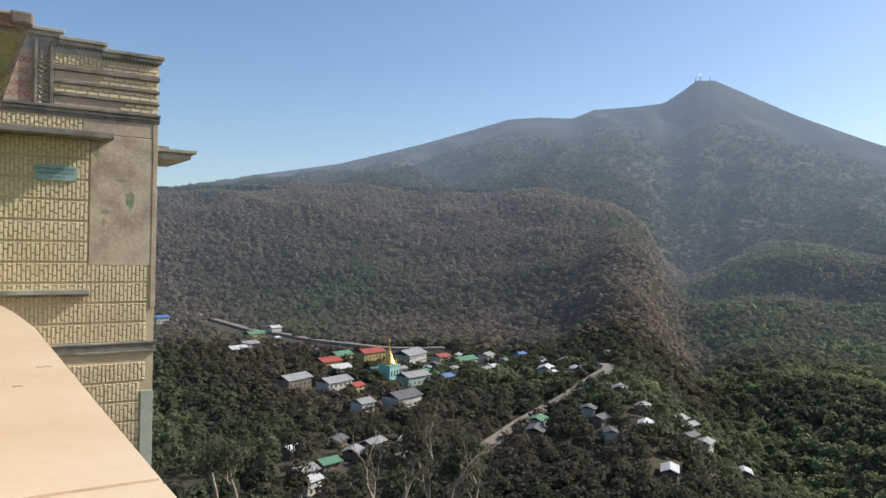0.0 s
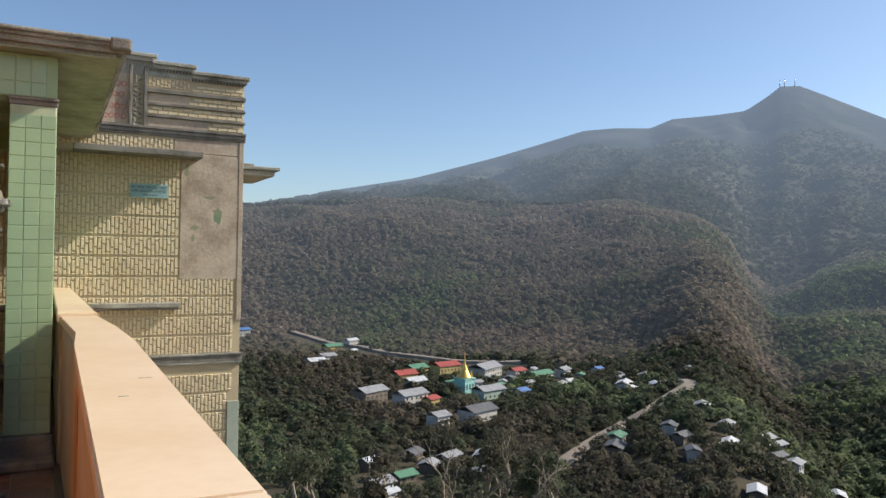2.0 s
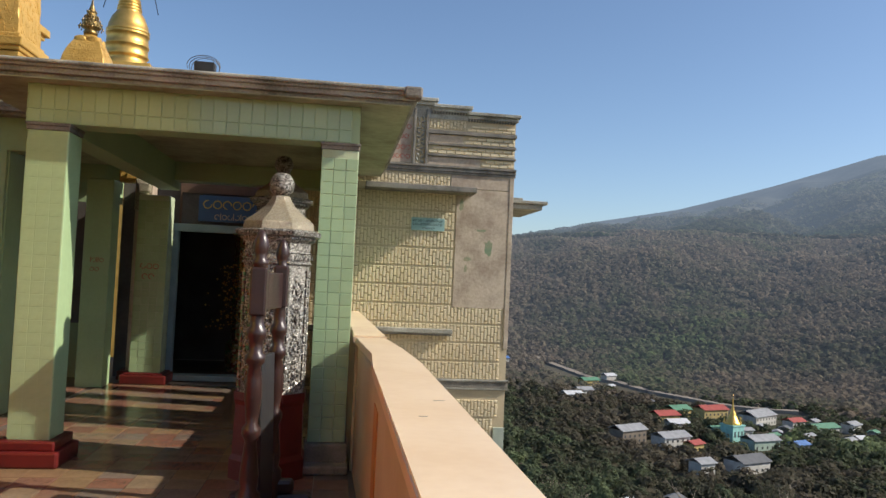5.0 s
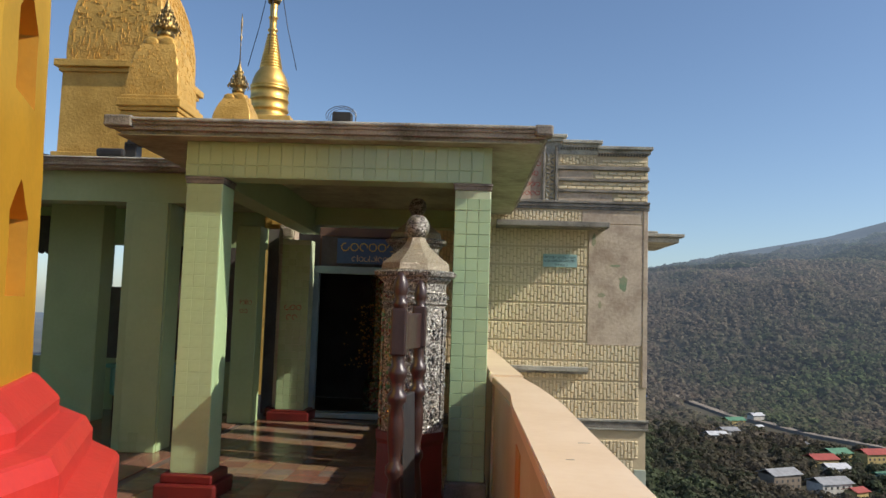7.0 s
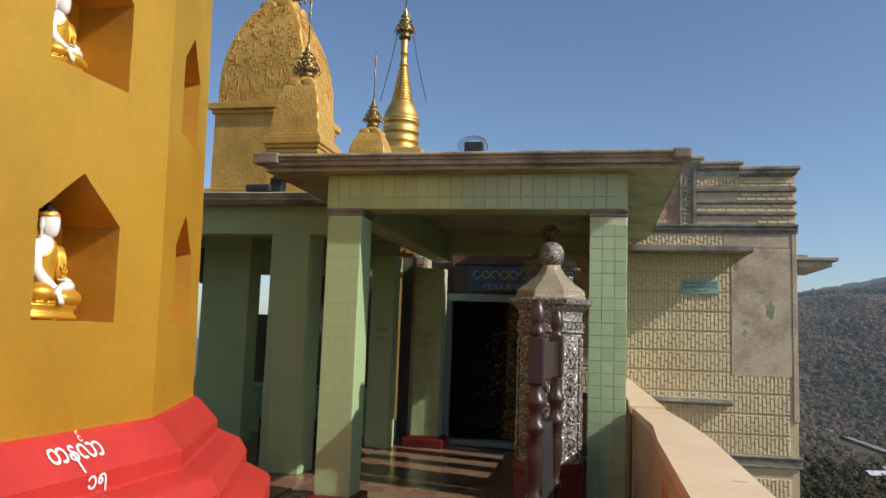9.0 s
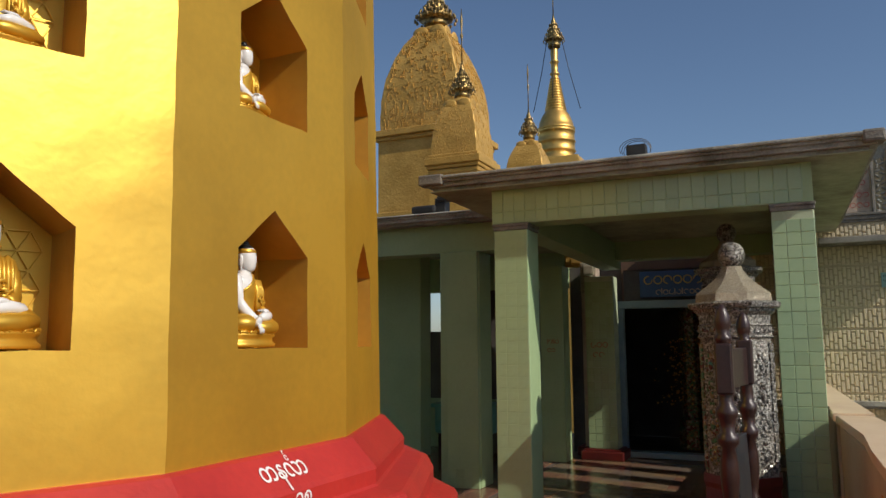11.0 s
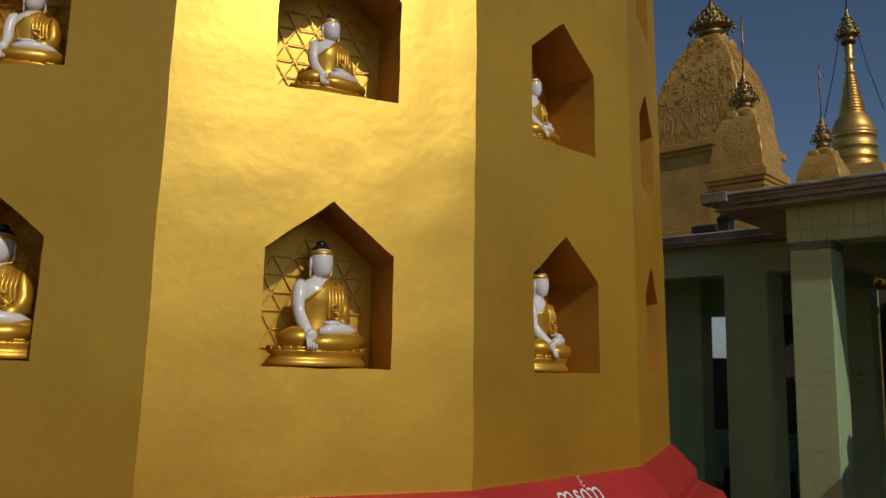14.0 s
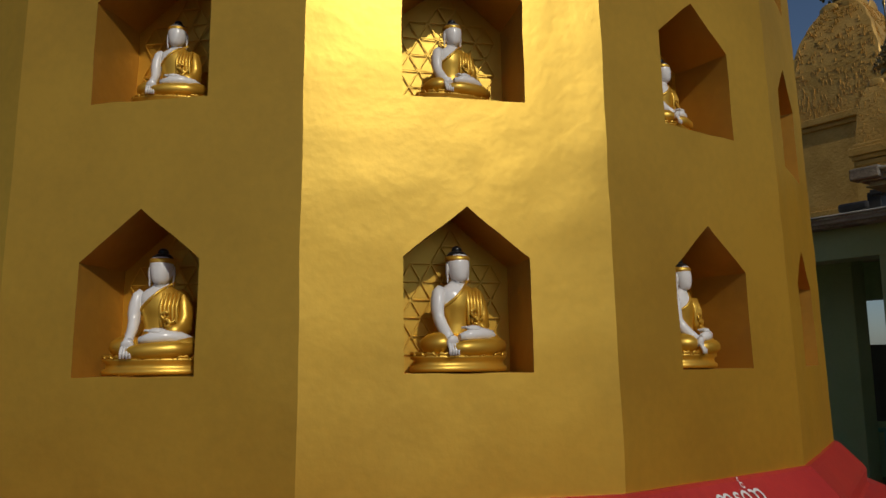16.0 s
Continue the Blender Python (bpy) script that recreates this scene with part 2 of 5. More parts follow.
def haze_glow(m, share=1.0):
    """Haze painted as emission: none within 480 m of the rock, more with every kilometre."""
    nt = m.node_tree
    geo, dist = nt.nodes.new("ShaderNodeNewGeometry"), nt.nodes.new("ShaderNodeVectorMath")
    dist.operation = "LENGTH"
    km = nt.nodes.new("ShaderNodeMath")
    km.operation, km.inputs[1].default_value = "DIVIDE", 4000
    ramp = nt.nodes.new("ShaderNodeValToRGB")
    steps = [(r, g / share) for r, g in HAZE_STEPS]
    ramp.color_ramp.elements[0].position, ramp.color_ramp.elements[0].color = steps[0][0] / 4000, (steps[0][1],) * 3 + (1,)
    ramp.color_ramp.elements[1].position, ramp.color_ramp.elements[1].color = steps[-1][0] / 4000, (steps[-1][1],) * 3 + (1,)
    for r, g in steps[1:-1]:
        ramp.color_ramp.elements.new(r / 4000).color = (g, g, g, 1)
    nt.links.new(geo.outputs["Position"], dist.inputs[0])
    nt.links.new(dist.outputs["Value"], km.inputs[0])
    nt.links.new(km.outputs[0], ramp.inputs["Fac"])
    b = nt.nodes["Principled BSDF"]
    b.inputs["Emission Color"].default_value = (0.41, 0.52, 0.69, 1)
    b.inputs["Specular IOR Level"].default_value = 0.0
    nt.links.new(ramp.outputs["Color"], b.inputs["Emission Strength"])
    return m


HAZE_STEPS = ((480, 0.0), (1000, 0.058), (1400, 0.112), (2000, 0.165), (2800, 0.235), (3700, 0.295))
# the earth sheet, hill woods and ranges all glow to stand for haze
haze_glow(M_earth)
M_leaf_far = haze_glow(leaf_material("hazy_hill_foliage", ((0.225, 0.178, 0.13), (0.198, 0.165, 0.118), (0.165, 0.152, 0.10), (0.14, 0.152, 0.085), (0.18, 0.215, 0.10)), 0.5), 0.5)
M_leaf_range = haze_glow(leaf_material("hazy_range_foliage", ((0.105, 0.09, 0.066), (0.095, 0.087, 0.06), (0.078, 0.08, 0.05), (0.066, 0.077, 0.043), (0.066, 0.085, 0.04)), 0.5), 0.5)
M_range_ground = haze_glow(material("range_ground", (0.08, 0.076, 0.057), 0.95, 0, (0.055, 0.056, 0.042), 0.004, 0.045, 0.0, contrast=(0.4, 0.6)))
M_mountain = haze_glow(material("far_mountain_woods", (0.058, 0.06, 0.052), 0.95, 0, (0.03, 0.036, 0.032), 0.004, 0.045, 0.0, contrast=(0.35, 0.6)))

# ---- helpers of this scene ----
def part(name, bm, mat, parent=None, label=""):
    """Links a bmesh as one mesh object, under a thing or a part."""
    me = bpy.data.meshes.new(name)
    bmesh.ops.recalc_face_normals(bm, faces=bm.faces)
    bm.to_mesh(me)
    bm.free()
    for m in (mat if isinstance(mat, (list, tuple)) else [mat]):
        me.materials.append(m)
    ob = new(name, me)
    if parent:
        ob.parent = parent
    return tagged(ob, label) if label else ob


def add_box(bm, x0, x1, y0, y1, z0, z1, bevel=0.0, mat=0):
    made = bmesh.ops.create_cube(bm, size=1.0, matrix=Matrix.Translation(((x0 + x1) / 2, (y0 + y1) / 2, (z0 + z1) / 2)) @ Matrix.Diagonal((x1 - x0, y1 - y0, z1 - z0, 1)))
    faces = set(f for v in made["verts"] for f in v.link_faces)
    for f in faces:
        f.material_index = mat
    if bevel:
        bmesh.ops.bevel(bm, geom=list(set(e for v in made["verts"] for e in v.link_edges)), offset=bevel, segments=2, affect="EDGES", profile=0.5)
    return bm


def box(x0, x1, y0, y1, z0, z1, bevel=0.0):
    return add_box(bmesh.new(), x0, x1, y0, y1, z0, z1, bevel)


def rings(bm, outlines, cap=True, mat=0, smooth=False):
    """Skin through closed outlines of equal length, lists of (x, y, z)."""
    rows = [[bm.verts.new(p) for p in o] for o in outlines]
    n = len(rows[0])
    for a, b in zip(rows, rows[1:]):
        for i in range(n):
            f = bm.faces.new((a[i], a[(i + 1) % n], b[(i + 1) % n], b[i]))
            f.material_index, f.smooth = mat, smooth
    if cap:
        for r in (rows[0], rows[-1]):
            f = bm.faces.new(r)
            f.material_index = mat
    return bm


def ring(n, r, z, cx=0.0, cy=0.0, turn=0.0):
    return [(cx + r * math.cos(radians(turn) + 2 * math.pi * i / n), cy + r * math.sin(radians(turn) + 2 * math.pi * i / n), z) for i in range(n)]


def lathe(profile, n=24, cx=0.0, cy=0.0, turn=0.0, smooth=True):
    """A turned body from (radius, height) pairs."""
    return rings(bmesh.new(), [ring(n, max(r, 0.0005), z, cx, cy, turn) for r, z in profile], smooth=smooth)


FLOOR = 0.05

# ---- ground: one sheet from the foot of the rock to the horizon, and the far mountain as a backdrop ----
SKYLINE = ((-180, -0.8), (-20, 0.5), (10, 2.5), (20, 4.6), (27.4, 7.23), (32.2, 9.31), (36.0, 11.2), (37.6, 11.95), (38.8, 12.0), (39.6, 11.4), (41.0, 10.5), (43, 10.3), (46, 10.13), (47.5, 9.53), (50, 9.6), (52.3, 9.44), (58.7, 7.53),
           (65, 5.85), (71.2, 4.77), (77, 3.4), (90, 1.2), (110, -0.9), (180, -0.8))


def smooth01(x):
    x = min(1.0, max(0.0, x))
    return x * x * (3 - 2 * x)


def side_of_hill(az):
    return float(np.interp(az, (30, 37, 39, 40.5, 42, 45, 48.5, 52, 60, 68, 78, 90, 102, 112), (0.05, 0.12, 0.22, 0.42, 0.68, 0.86, 0.97, 1, 1, 0.99, 0.92, 0.75, 0.3, 0)))


def foot_of_hill(az):
    return float(np.interp(az, (20, 28, 33, 38, 42, 46, 52, 60, 70, 80, 100), (240, 260, 290, 360, 430, 520, 640, 690, 720, 760, 800)))


def ravine_at(r):
    """The bearing of the green ravine beside the hill, at each distance."""
    return float(np.interp(r, (250, 300, 450, 650, 900, 1300, 1500), (29, 31, 36, 38.6, 39.6, 40.6, 41)))


def bare_hill(r, az):
    """The wooded hill behind the village, the spur down to the road and the slopes across the ravine."""
    foot = foot_of_hill(az)
    hill = 182 * smooth01((r - foot) / (1400 - foot)) * side_of_hill(az)
    right = smooth01((40 - az) / 8) * smooth01((az - 5) / 20)
    hill += right * (45 * smooth01((r - 420) / 1200) + 40 * smooth01((r - 990 - 6 * (az - 26)) / 150))
    gap = (az - ravine_at(r)) * r * math.pi / 180
    within = smooth01((r - 230) / 120) * (1 - smooth01((r - 1250) / 200))
    return hill + within * (15 * math.exp(-((gap - 60) / 40) ** 2) - 20 * math.exp(-(gap / 38) ** 2))


def hill_height(r, az):
    """The rock's foot, the valley floor and the hill."""
    x, y = r * math.cos(radians(az)), r * math.sin(radians(az))
    z = -6 - 79 * smooth01((r - 6) / 190)
    z += noise.noise(Vector((x / 70, y / 70, 1.3))) * (1.5 + 4 * smooth01((r - 600) / 200)) * smooth01((r - 60) / 100)
    rough = smooth01((r - foot_of_hill(az) - 20) / 300)
    hill = bare_hill(r, az) + rough * (22 * noise.noise(Vector((x / 230, y / 230, 9.0))) + 9 * noise.noise(Vector((x / 80, y / 80, 3.0))))
    return z + hill * (1 - 0.6 * smooth01((r - 1420) / 500))


def mountain_height(r, az):
    el = float(np.interp(az, [a for a, _ in SKYLINE], [b for _, b in SKYLINE]))
    top = 3700 * math.tan(radians(el)) + 1.7
    foot = -88 + bare_hill(1390, az)
    k = max(0.0, min(1.0, (r - 1380) / 2320))
    x, y = r * math.cos(radians(az)), r * math.sin(radians(az))
    ridged = 1 - abs(noise.noise(Vector((az / 5.5 + 0.5 * noise.noise(Vector((x / 500, y / 500, 2))), r / 2600, 4.0))))
    ridged2 = 1 - abs(noise.noise(Vector((x / 260, y / 260, 6.0))))
    z = foot + (top - foot) * (0.72 * k + 0.28 * k ** 2.2)
    z += ((ridged - 0.75) * 130 + (ridged2 - 0.8) * 40) * (k * (1 - k) * 4) ** 0.8 * min(1.0, max(0.15, el / 10))
    if r > 3700:
        z -= (r - 3700) * 0.3
    return z


def range_height(r, az):
    x, y = r * math.cos(radians(az)), r * math.sin(radians(az))
    return mountain_height(r, az) + 3 + 7 * noise.noise(Vector((x / 22, y / 22, 1.0)))


def sheet(name, azs, rs, height, mat, closed):
    bm = bmesh.new()
    rows = [[bm.verts.new((r * math.cos(radians(a)), r * math.sin(radians(a)), height(r, a))) for a in azs] for r in rs]
    n = len(azs)
    for a, b in zip(rows, rows[1:]):
        for i in range(n if closed else n - 1):
            bm.faces.new((a[i], a[(i + 1) % n], b[(i + 1) % n], b[i])).smooth = True
    if closed:
        bm.faces.new(rows[0][::-1])
    return part(name, bm, mat)


AZ_ALL = [-180 + i * 6 for i in range(30)] + [i * 0.75 for i in range(0, 174)] + [132 + i * 6 for i in range(8)]
R_ALL = [4, 10, 18, 28, 40, 55, 75, 100, 130, 160] + [190 + 25 * i for i in range(54)] + [1560, 1650, 1800, 2000, 2500, 3500, 4800]
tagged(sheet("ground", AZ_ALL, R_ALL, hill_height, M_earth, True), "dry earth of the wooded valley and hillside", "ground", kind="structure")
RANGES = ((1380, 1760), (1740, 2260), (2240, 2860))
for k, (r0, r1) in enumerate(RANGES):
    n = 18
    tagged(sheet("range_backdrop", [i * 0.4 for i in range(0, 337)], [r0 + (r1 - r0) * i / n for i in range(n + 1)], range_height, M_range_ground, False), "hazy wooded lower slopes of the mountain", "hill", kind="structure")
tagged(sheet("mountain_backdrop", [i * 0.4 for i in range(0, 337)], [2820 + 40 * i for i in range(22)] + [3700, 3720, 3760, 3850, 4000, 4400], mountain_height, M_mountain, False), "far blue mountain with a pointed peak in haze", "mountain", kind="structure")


def place(r, az, dz=0.0):
    return Vector((r * math.cos(radians(az)), r * math.sin(radians(az)), hill_height(r, az) + dz))


def ground_z(x, y):
    return hill_height(math.hypot(x, y), math.degrees(math.atan2(y, x)))


# ---- roads in the valley ----
ROAD_LOW = ((168, 243), (197, 262), (231, 282), (268, 293), (304, 310), (333, 325), (346, 341), (343, 358), (325, 372))
ROAD_HIGH = ((215, 800), (222, 780), (241, 696), (261, 622), (281, 572), (310, 537), (345, 515))


def road(name, points, width, label, lift=0.8):
    fine = []
    for a, b in zip(points, points[1:]):
        fine += [(a[0] + (b[0] - a[0]) * i / 6, a[1] + (b[1] - a[1]) * i / 6) for i in range(6)]
    fine.append(points[-1])
    fine = [tuple(np.mean([fine[max(0, min(len(fine) - 1, i + k))] for k in range(-3, 4)], axis=0)) for i in range(len(fine))]
    bm = bmesh.new()
    rows = []
    for i, (x, y) in enumerate(fine):
        a, b = fine[max(0, i - 1)], fine[min(len(fine) - 1, i + 1)]
        d = Vector((b[0] - a[0], b[1] - a[1], 0)).normalized()
        s = Vector((-d.y, d.x, 0)) * width / 2
        z = ground_z(x, y) + lift
        rows.append([bm.verts.new((x + s.x * k, y + s.y * k, z - (lift + 0.6 if abs(k) > 1.1 else 0))) for k in (-1.3, -1, 0, 1, 1.3)])
    for a, b in zip(rows, rows[1:]):
        for i in range(4):
            bm.faces.new((a[i], a[i + 1], b[i + 1], b[i]))
    tagged(part(name, bm, M_asphalt), label, "road", kind="structure")
    return fine


LOW = road("road", ROAD_LOW, 7.5, "dusty pale asphalt road bending through the village")
HIGH = road("road", ROAD_HIGH, 8, "grey road along the foot of the hill", 2.4)


# ---- village houses ----
def paint(name, c):
    return material(name, c, 0.65, 0, tuple(v * 0.7 for v in c), 0.4, 3, 0.0)


ROOFS = {"zinc": (paint("zinc_sheet", (0.30, 0.30, 0.30)), "rusty grey zinc"), "red": (paint("red_roof_paint", (0.36, 0.07, 0.05)), "faded red"), "green": (paint("green_roof_paint", (0.10, 0.24, 0.14)), "dull green"),
         "white": (paint("bright_zinc_sheet", (0.55, 0.55, 0.55)), "bright new zinc"), "blue": (paint("blue_roof_paint", (0.10, 0.20, 0.42)), "blue painted"), "dark": (paint("dark_roof_sheet", (0.12, 0.12, 0.12)), "dark weathered")}
WALLS = {"white": paint("white_wash", (0.52, 0.50, 0.45)), "yellow": paint("yellow_wash", (0.48, 0.36, 0.14)), "wood": paint("grey_boards", (0.20, 0.16, 0.12)), "pale": paint("pale_green_wash", (0.36, 0.46, 0.38))}
M_pane = paint("dark_window_glass", (0.04, 0.045, 0.05))
HOUSE_SPOTS = []


def house(x, y, w, d, h, roof, wall, turn):
    z = ground_z(x, y)
    HOUSE_SPOTS.append((x, y, max(w, d) * 0.75))
    thing = tagged(new("house"), f"village house with {ROOFS[roof][1]} gable roof among trees", "house", "houses of the village")
    thing.matrix_world = pose(x, y, z, 0, 0, turn)
    part("wall", box(-w / 2, w / 2, -d / 2, d / 2, -1.5, h), WALLS[wall], thing)
    bm = bmesh.new()
    o, rise, t = 0.9, d * 0.22, 0.25
    prof = [(-d / 2 - o, h - 0.2), (0, h + rise), (d / 2 + o, h - 0.2), (d / 2 + o, h - 0.2 + t), (0, h + rise + t), (-d / 2 - o, h - 0.2 + t)]
    a, b = [bm.verts.new((-w / 2 - o, p, q)) for p, q in prof], [bm.verts.new((w / 2 + o, p, q)) for p, q in prof]
    for i in range(6):
        bm.faces.new((a[i], a[(i + 1) % 6], b[(i + 1) % 6], b[i]))
    for s in (a, b):
        bm.faces.new((s[0], s[1], s[4], s[5]))
        bm.faces.new((s[1], s[2], s[3], s[4]))
    part("roof", bm, ROOFS[roof][0], thing)
    n = max(2, int(w / 3.2))
    for i in range(n):
        px = -w / 2 + w * (i + 0.5) / n
        for lev in range(max(1, int(h / 3.2))):
            part("window", box(px - 0.6, px + 0.6, -d / 2 - 0.08, -d / 2 + 0.05, 0.9 + 3 * lev, 2.3 + 3 * lev), M_pane, thing)
    return thing


for row in ((187, 401, 15, 9, 6, "zinc", "white", 20), (166, 411, 15, 9, 7, "zinc", "wood", 25), (214, 452, 11, 8, 4, "white", "white", 15), (254, 485, 16, 9, 7, "red", "yellow", 15), (236, 497, 12, 9, 5, "green", "yellow", 20),
            (242, 404, 15, 9, 5, "zinc", "pale", 15), (203, 350, 15, 10, 5, "dark", "white", 20), (217, 476, 13, 9, 5, "red", "yellow", 15), (280, 473, 20, 12, 6, "zinc", "white", 30), (309, 446, 17, 8, 4, "green", "white", 20)):
    x, y, w, d, h, roof_kind, wall_kind, turn = row
    house(x, y, w * 1.25, d * 1.2, h * 1.1, roof_kind, wall_kind, turn)
for row in ((332, 450, 11, 8, 6, "zinc", "white", 30), (325, 375, 13, 8, 4, "white", "white", 40), (352, 386, 9, 7, 4, "zinc", "yellow", 40), (221, 639, 16, 9, 5, "green", "yellow", 20), (251, 671, 11, 8, 6, "white", "white", 20),
            (182, 564, 14, 9, 5, "white", "white", 15), (200, 590, 13, 9, 5, "zinc", "white", 15), (175, 341, 9, 8, 7, "zinc", "white", 20), (231, 432, 12, 8, 5, "green", "pale", 20), (115, 282, 9, 6, 4, "white", "wood", 25)):
    house(*row)
for row in ((108, 257, 9, 7, 3, "zinc", "wood", 20), (104, 241, 7, 5, 5, "white", "white", 25), (150, 282, 10, 6, 3, "zinc", "wood", 30), (165, 279, 9, 6, 3, "white", "wood", 50), (243, 217, 8, 5, 3, "white", "wood", 35),
            (221, 185, 9, 5, 3, "white", "wood", 40), (212, 250, 10, 7, 4, "dark", "wood", 40), (320, 341, 7, 5, 3, "white", "wood", 60), (364, 450, 8, 6, 4, "blue", "white", 20), (171, 763, 12, 8, 6, "blue", "white", 10)):
    house(*row)
for row in ((262, 398, 9, 7, 4, "blue", "white", 20), (120, 262, 8, 6, 3, "green", "wood", 15), (196, 392, 9, 7, 5, "red", "yellow", 30), (300, 462, 12, 8, 5, "red", "white", 20), (345, 402, 8, 6, 4, "zinc", "wood", 30),
            (262, 236, 8, 5, 3, "zinc", "wood", 30), (233, 233, 7, 5, 3, "dark", "wood", 20), (138, 292, 8, 6, 3, "dark", "wood", 40), (281, 268, 8, 6, 3, "zinc", "wood", 40), (300, 240, 7, 5, 3, "zinc", "wood", 10)):
    house(*row)

rnd_h = random.Random(21)
for cx, cy, sx, sy, count in ((262, 440, 62, 40, 26), (130, 275, 28, 22, 9), (255, 245, 45, 40, 12), (340, 400, 30, 45, 8), (205, 590, 30, 50, 7)):
    for i in range(count):
        hx, hy = cx + rnd_h.uniform(-sx, sx), cy + rnd_h.uniform(-sy, sy)
        if any((hx - q[0]) ** 2 + (hy - q[1]) ** 2 < (q[2] + 6) ** 2 for q in HOUSE_SPOTS) or any((hx - q[0]) ** 2 + (hy - q[1]) ** 2 < 100 for q in LOW + HIGH):
            continue
        house(hx, hy, rnd_h.uniform(5, 8.5), rnd_h.uniform(4, 6.5), rnd_h.uniform(2.6, 4.5), rnd_h.choice(("zinc", "zinc", "dark", "dark", "zinc", "zinc", "white", "green")), rnd_h.choice(("white", "wood", "wood", "yellow")), rnd_h.uniform(0, 60))

# the village pagoda
pag = tagged(new("village_pagoda"), "golden spired pagoda on a turquoise square hall", "pagoda")
PX, PY = 236.0, 424.0
HOUSE_SPOTS.append((PX, PY, 9))
pag.matrix_world = pose(PX, PY, ground_z(PX, PY) + 0.5, 0, 0, 20) @ Matrix.Diagonal((0.72, 0.72, 0.98, 1))
HOUSE_SPOTS.append((PX - 10, PY - 19, 8))
part("hall", add_box(box(-6.5, 6.5, -6.5, 6.5, -2, 8.5), -7.2, 7.2, -7.2, 7.2, 8.5, 9.2), paint("turquoise_wash", (0.30, 0.58, 0.52)), pag, "turquoise washed hall")
for i in (-4, 0, 4):
    part("window", box(i - 0.8, i + 0.8, -6.6, -6.4, 2, 5.5), M_pane, pag)
part("spire", lathe([(6.6, 9.2), (6.2, 10.2), (5.2, 10.6), (5.0, 11.8), (4.0, 12.2), (3.8, 13.4), (3.0, 13.8), (2.8, 15), (1.9, 16.4), (1.3, 17.6), (1.2, 18.4), (0.8, 20), (0.55, 22), (0.7, 22.6), (0.3, 24), (0.12, 26.5)], 16), M_gold_metal, pag)
for k in range(4):
    a = radians(45 + 90 * k)
    part("corner_spire", lathe([(1.1, 9.2), (1.0, 10.4), (0.6, 11.4), (0.25, 12.8), (0.05, 14.2)], 8, 5.6 * math.cos(a) * 1.1, 5.6 * math.sin(a) * 1.1), M_gold_metal, pag)

# masts on the summit
for a in (38.55, 38.85, 37.9):
    mast = tagged(new("radio_mast"), "thin steel radio mast on the summit", "mast", "masts on the summit")
    zz = mountain_height(3700, a)
    mast.matrix_world = pose(3690 * math.cos(radians(a)), 3690 * math.sin(radians(a)), zz - 4)
    part("pole", lathe([(1.6, 0), (0.7, 34)], 5), M_steel, mast)


# ---- woods ----
rng_np = np.random.default_rng(7)


def leaf_cloud(name, crowns, quads, label, mat, size, up=0.35, ragged=0.45):
    """Crowns (x, y, z, radius, height, tint), each a loose shell of small tilted leaf sprays, as one mesh."""
    c = np.array(crowns)
    n = len(c)
    d = rng_np.normal(size=(n, quads, 3))
    d /= np.linalg.norm(d, axis=2, keepdims=True)
    d[:, :, 2] = np.abs(d[:, :, 2]) * 1.0 - 0.22
    lump = 0.72 + 0.33 * rng_np.random((n, quads, 1)) + 0.12 * np.sin(4 * d[:, :, :1] + 7 * rng_np.random((n, 1, 1)))
    p = d * lump * np.stack([c[:, 3], c[:, 3], c[:, 4]], axis=1)[:, None, :] + c[:, None, :3]
    nrm = d + np.array((0, 0, up)) + ragged * rng_np.normal(size=d.shape)
    nrm /= np.linalg.norm(nrm, axis=2, keepdims=True)
    u = np.cross(nrm, rng_np.normal(size=d.shape))
    u /= np.linalg.norm(u, axis=2, keepdims=True)
    v = np.cross(nrm, u)
    s = (size * c[:, 3])[:, None, None] * (0.6 + 0.8 * rng_np.random((n, quads, 1)))
    corners = np.stack([p - s * u - 0.6 * s * v, p + 0.7 * s * u - s * v, p + s * u + 0.7 * s * v, p - 0.6 * s * u + s * v], axis=2)
    verts = corners.reshape(-1, 3)
    faces = np.arange(len(verts)).reshape(-1, 4)
    me = bpy.data.meshes.new(name)
    me.from_pydata(verts.tolist(), [], faces.tolist())
    tint = np.repeat(c[:, 5], quads) + 0.06 * rng_np.normal(size=n * quads)
    at = me.attributes.new("tint", "FLOAT", "FACE")
    at.data.foreach_set("value", np.clip(tint, 0, 1).astype(np.float32))
    me.materials.append(mat)
    return tagged(new(name, me), label, "trees", kind="stuff")


def clear_of(x, y, margin):
    for hx, hy, hr in HOUSE_SPOTS:
        if (x - hx) ** 2 + (y - hy) ** 2 < (hr + margin) ** 2:
            return False
        # nothing tall right before a house, towards the rock
        k = 1 - 7 / math.hypot(hx, hy)
        if (x - hx * k) ** 2 + (y - hy * k) ** 2 < (hr * 0.5 + margin * 0.5) ** 2:
            return False
    for line in (LOW, HIGH):
        for qx, qy in line[::2]:
            if (x - qx) ** 2 + (y - qy) ** 2 < (4.5 + margin * 0.8) ** 2 or (x - qx * 0.972) ** 2 + (y - qy * 0.972) ** 2 < (3.5 + margin * 0.7) ** 2:
                return False
    return True


def road_view_clear(x, y):
    """The verge below the upper road is kept low, so that the road shows from the rock."""
    return all((x - qx * f) ** 2 + (y - qy * f) ** 2 > 9 ** 2 for qx, qy in HIGH[6::2] for f in (0.99, 0.975, 0.96, 0.945, 0.93))


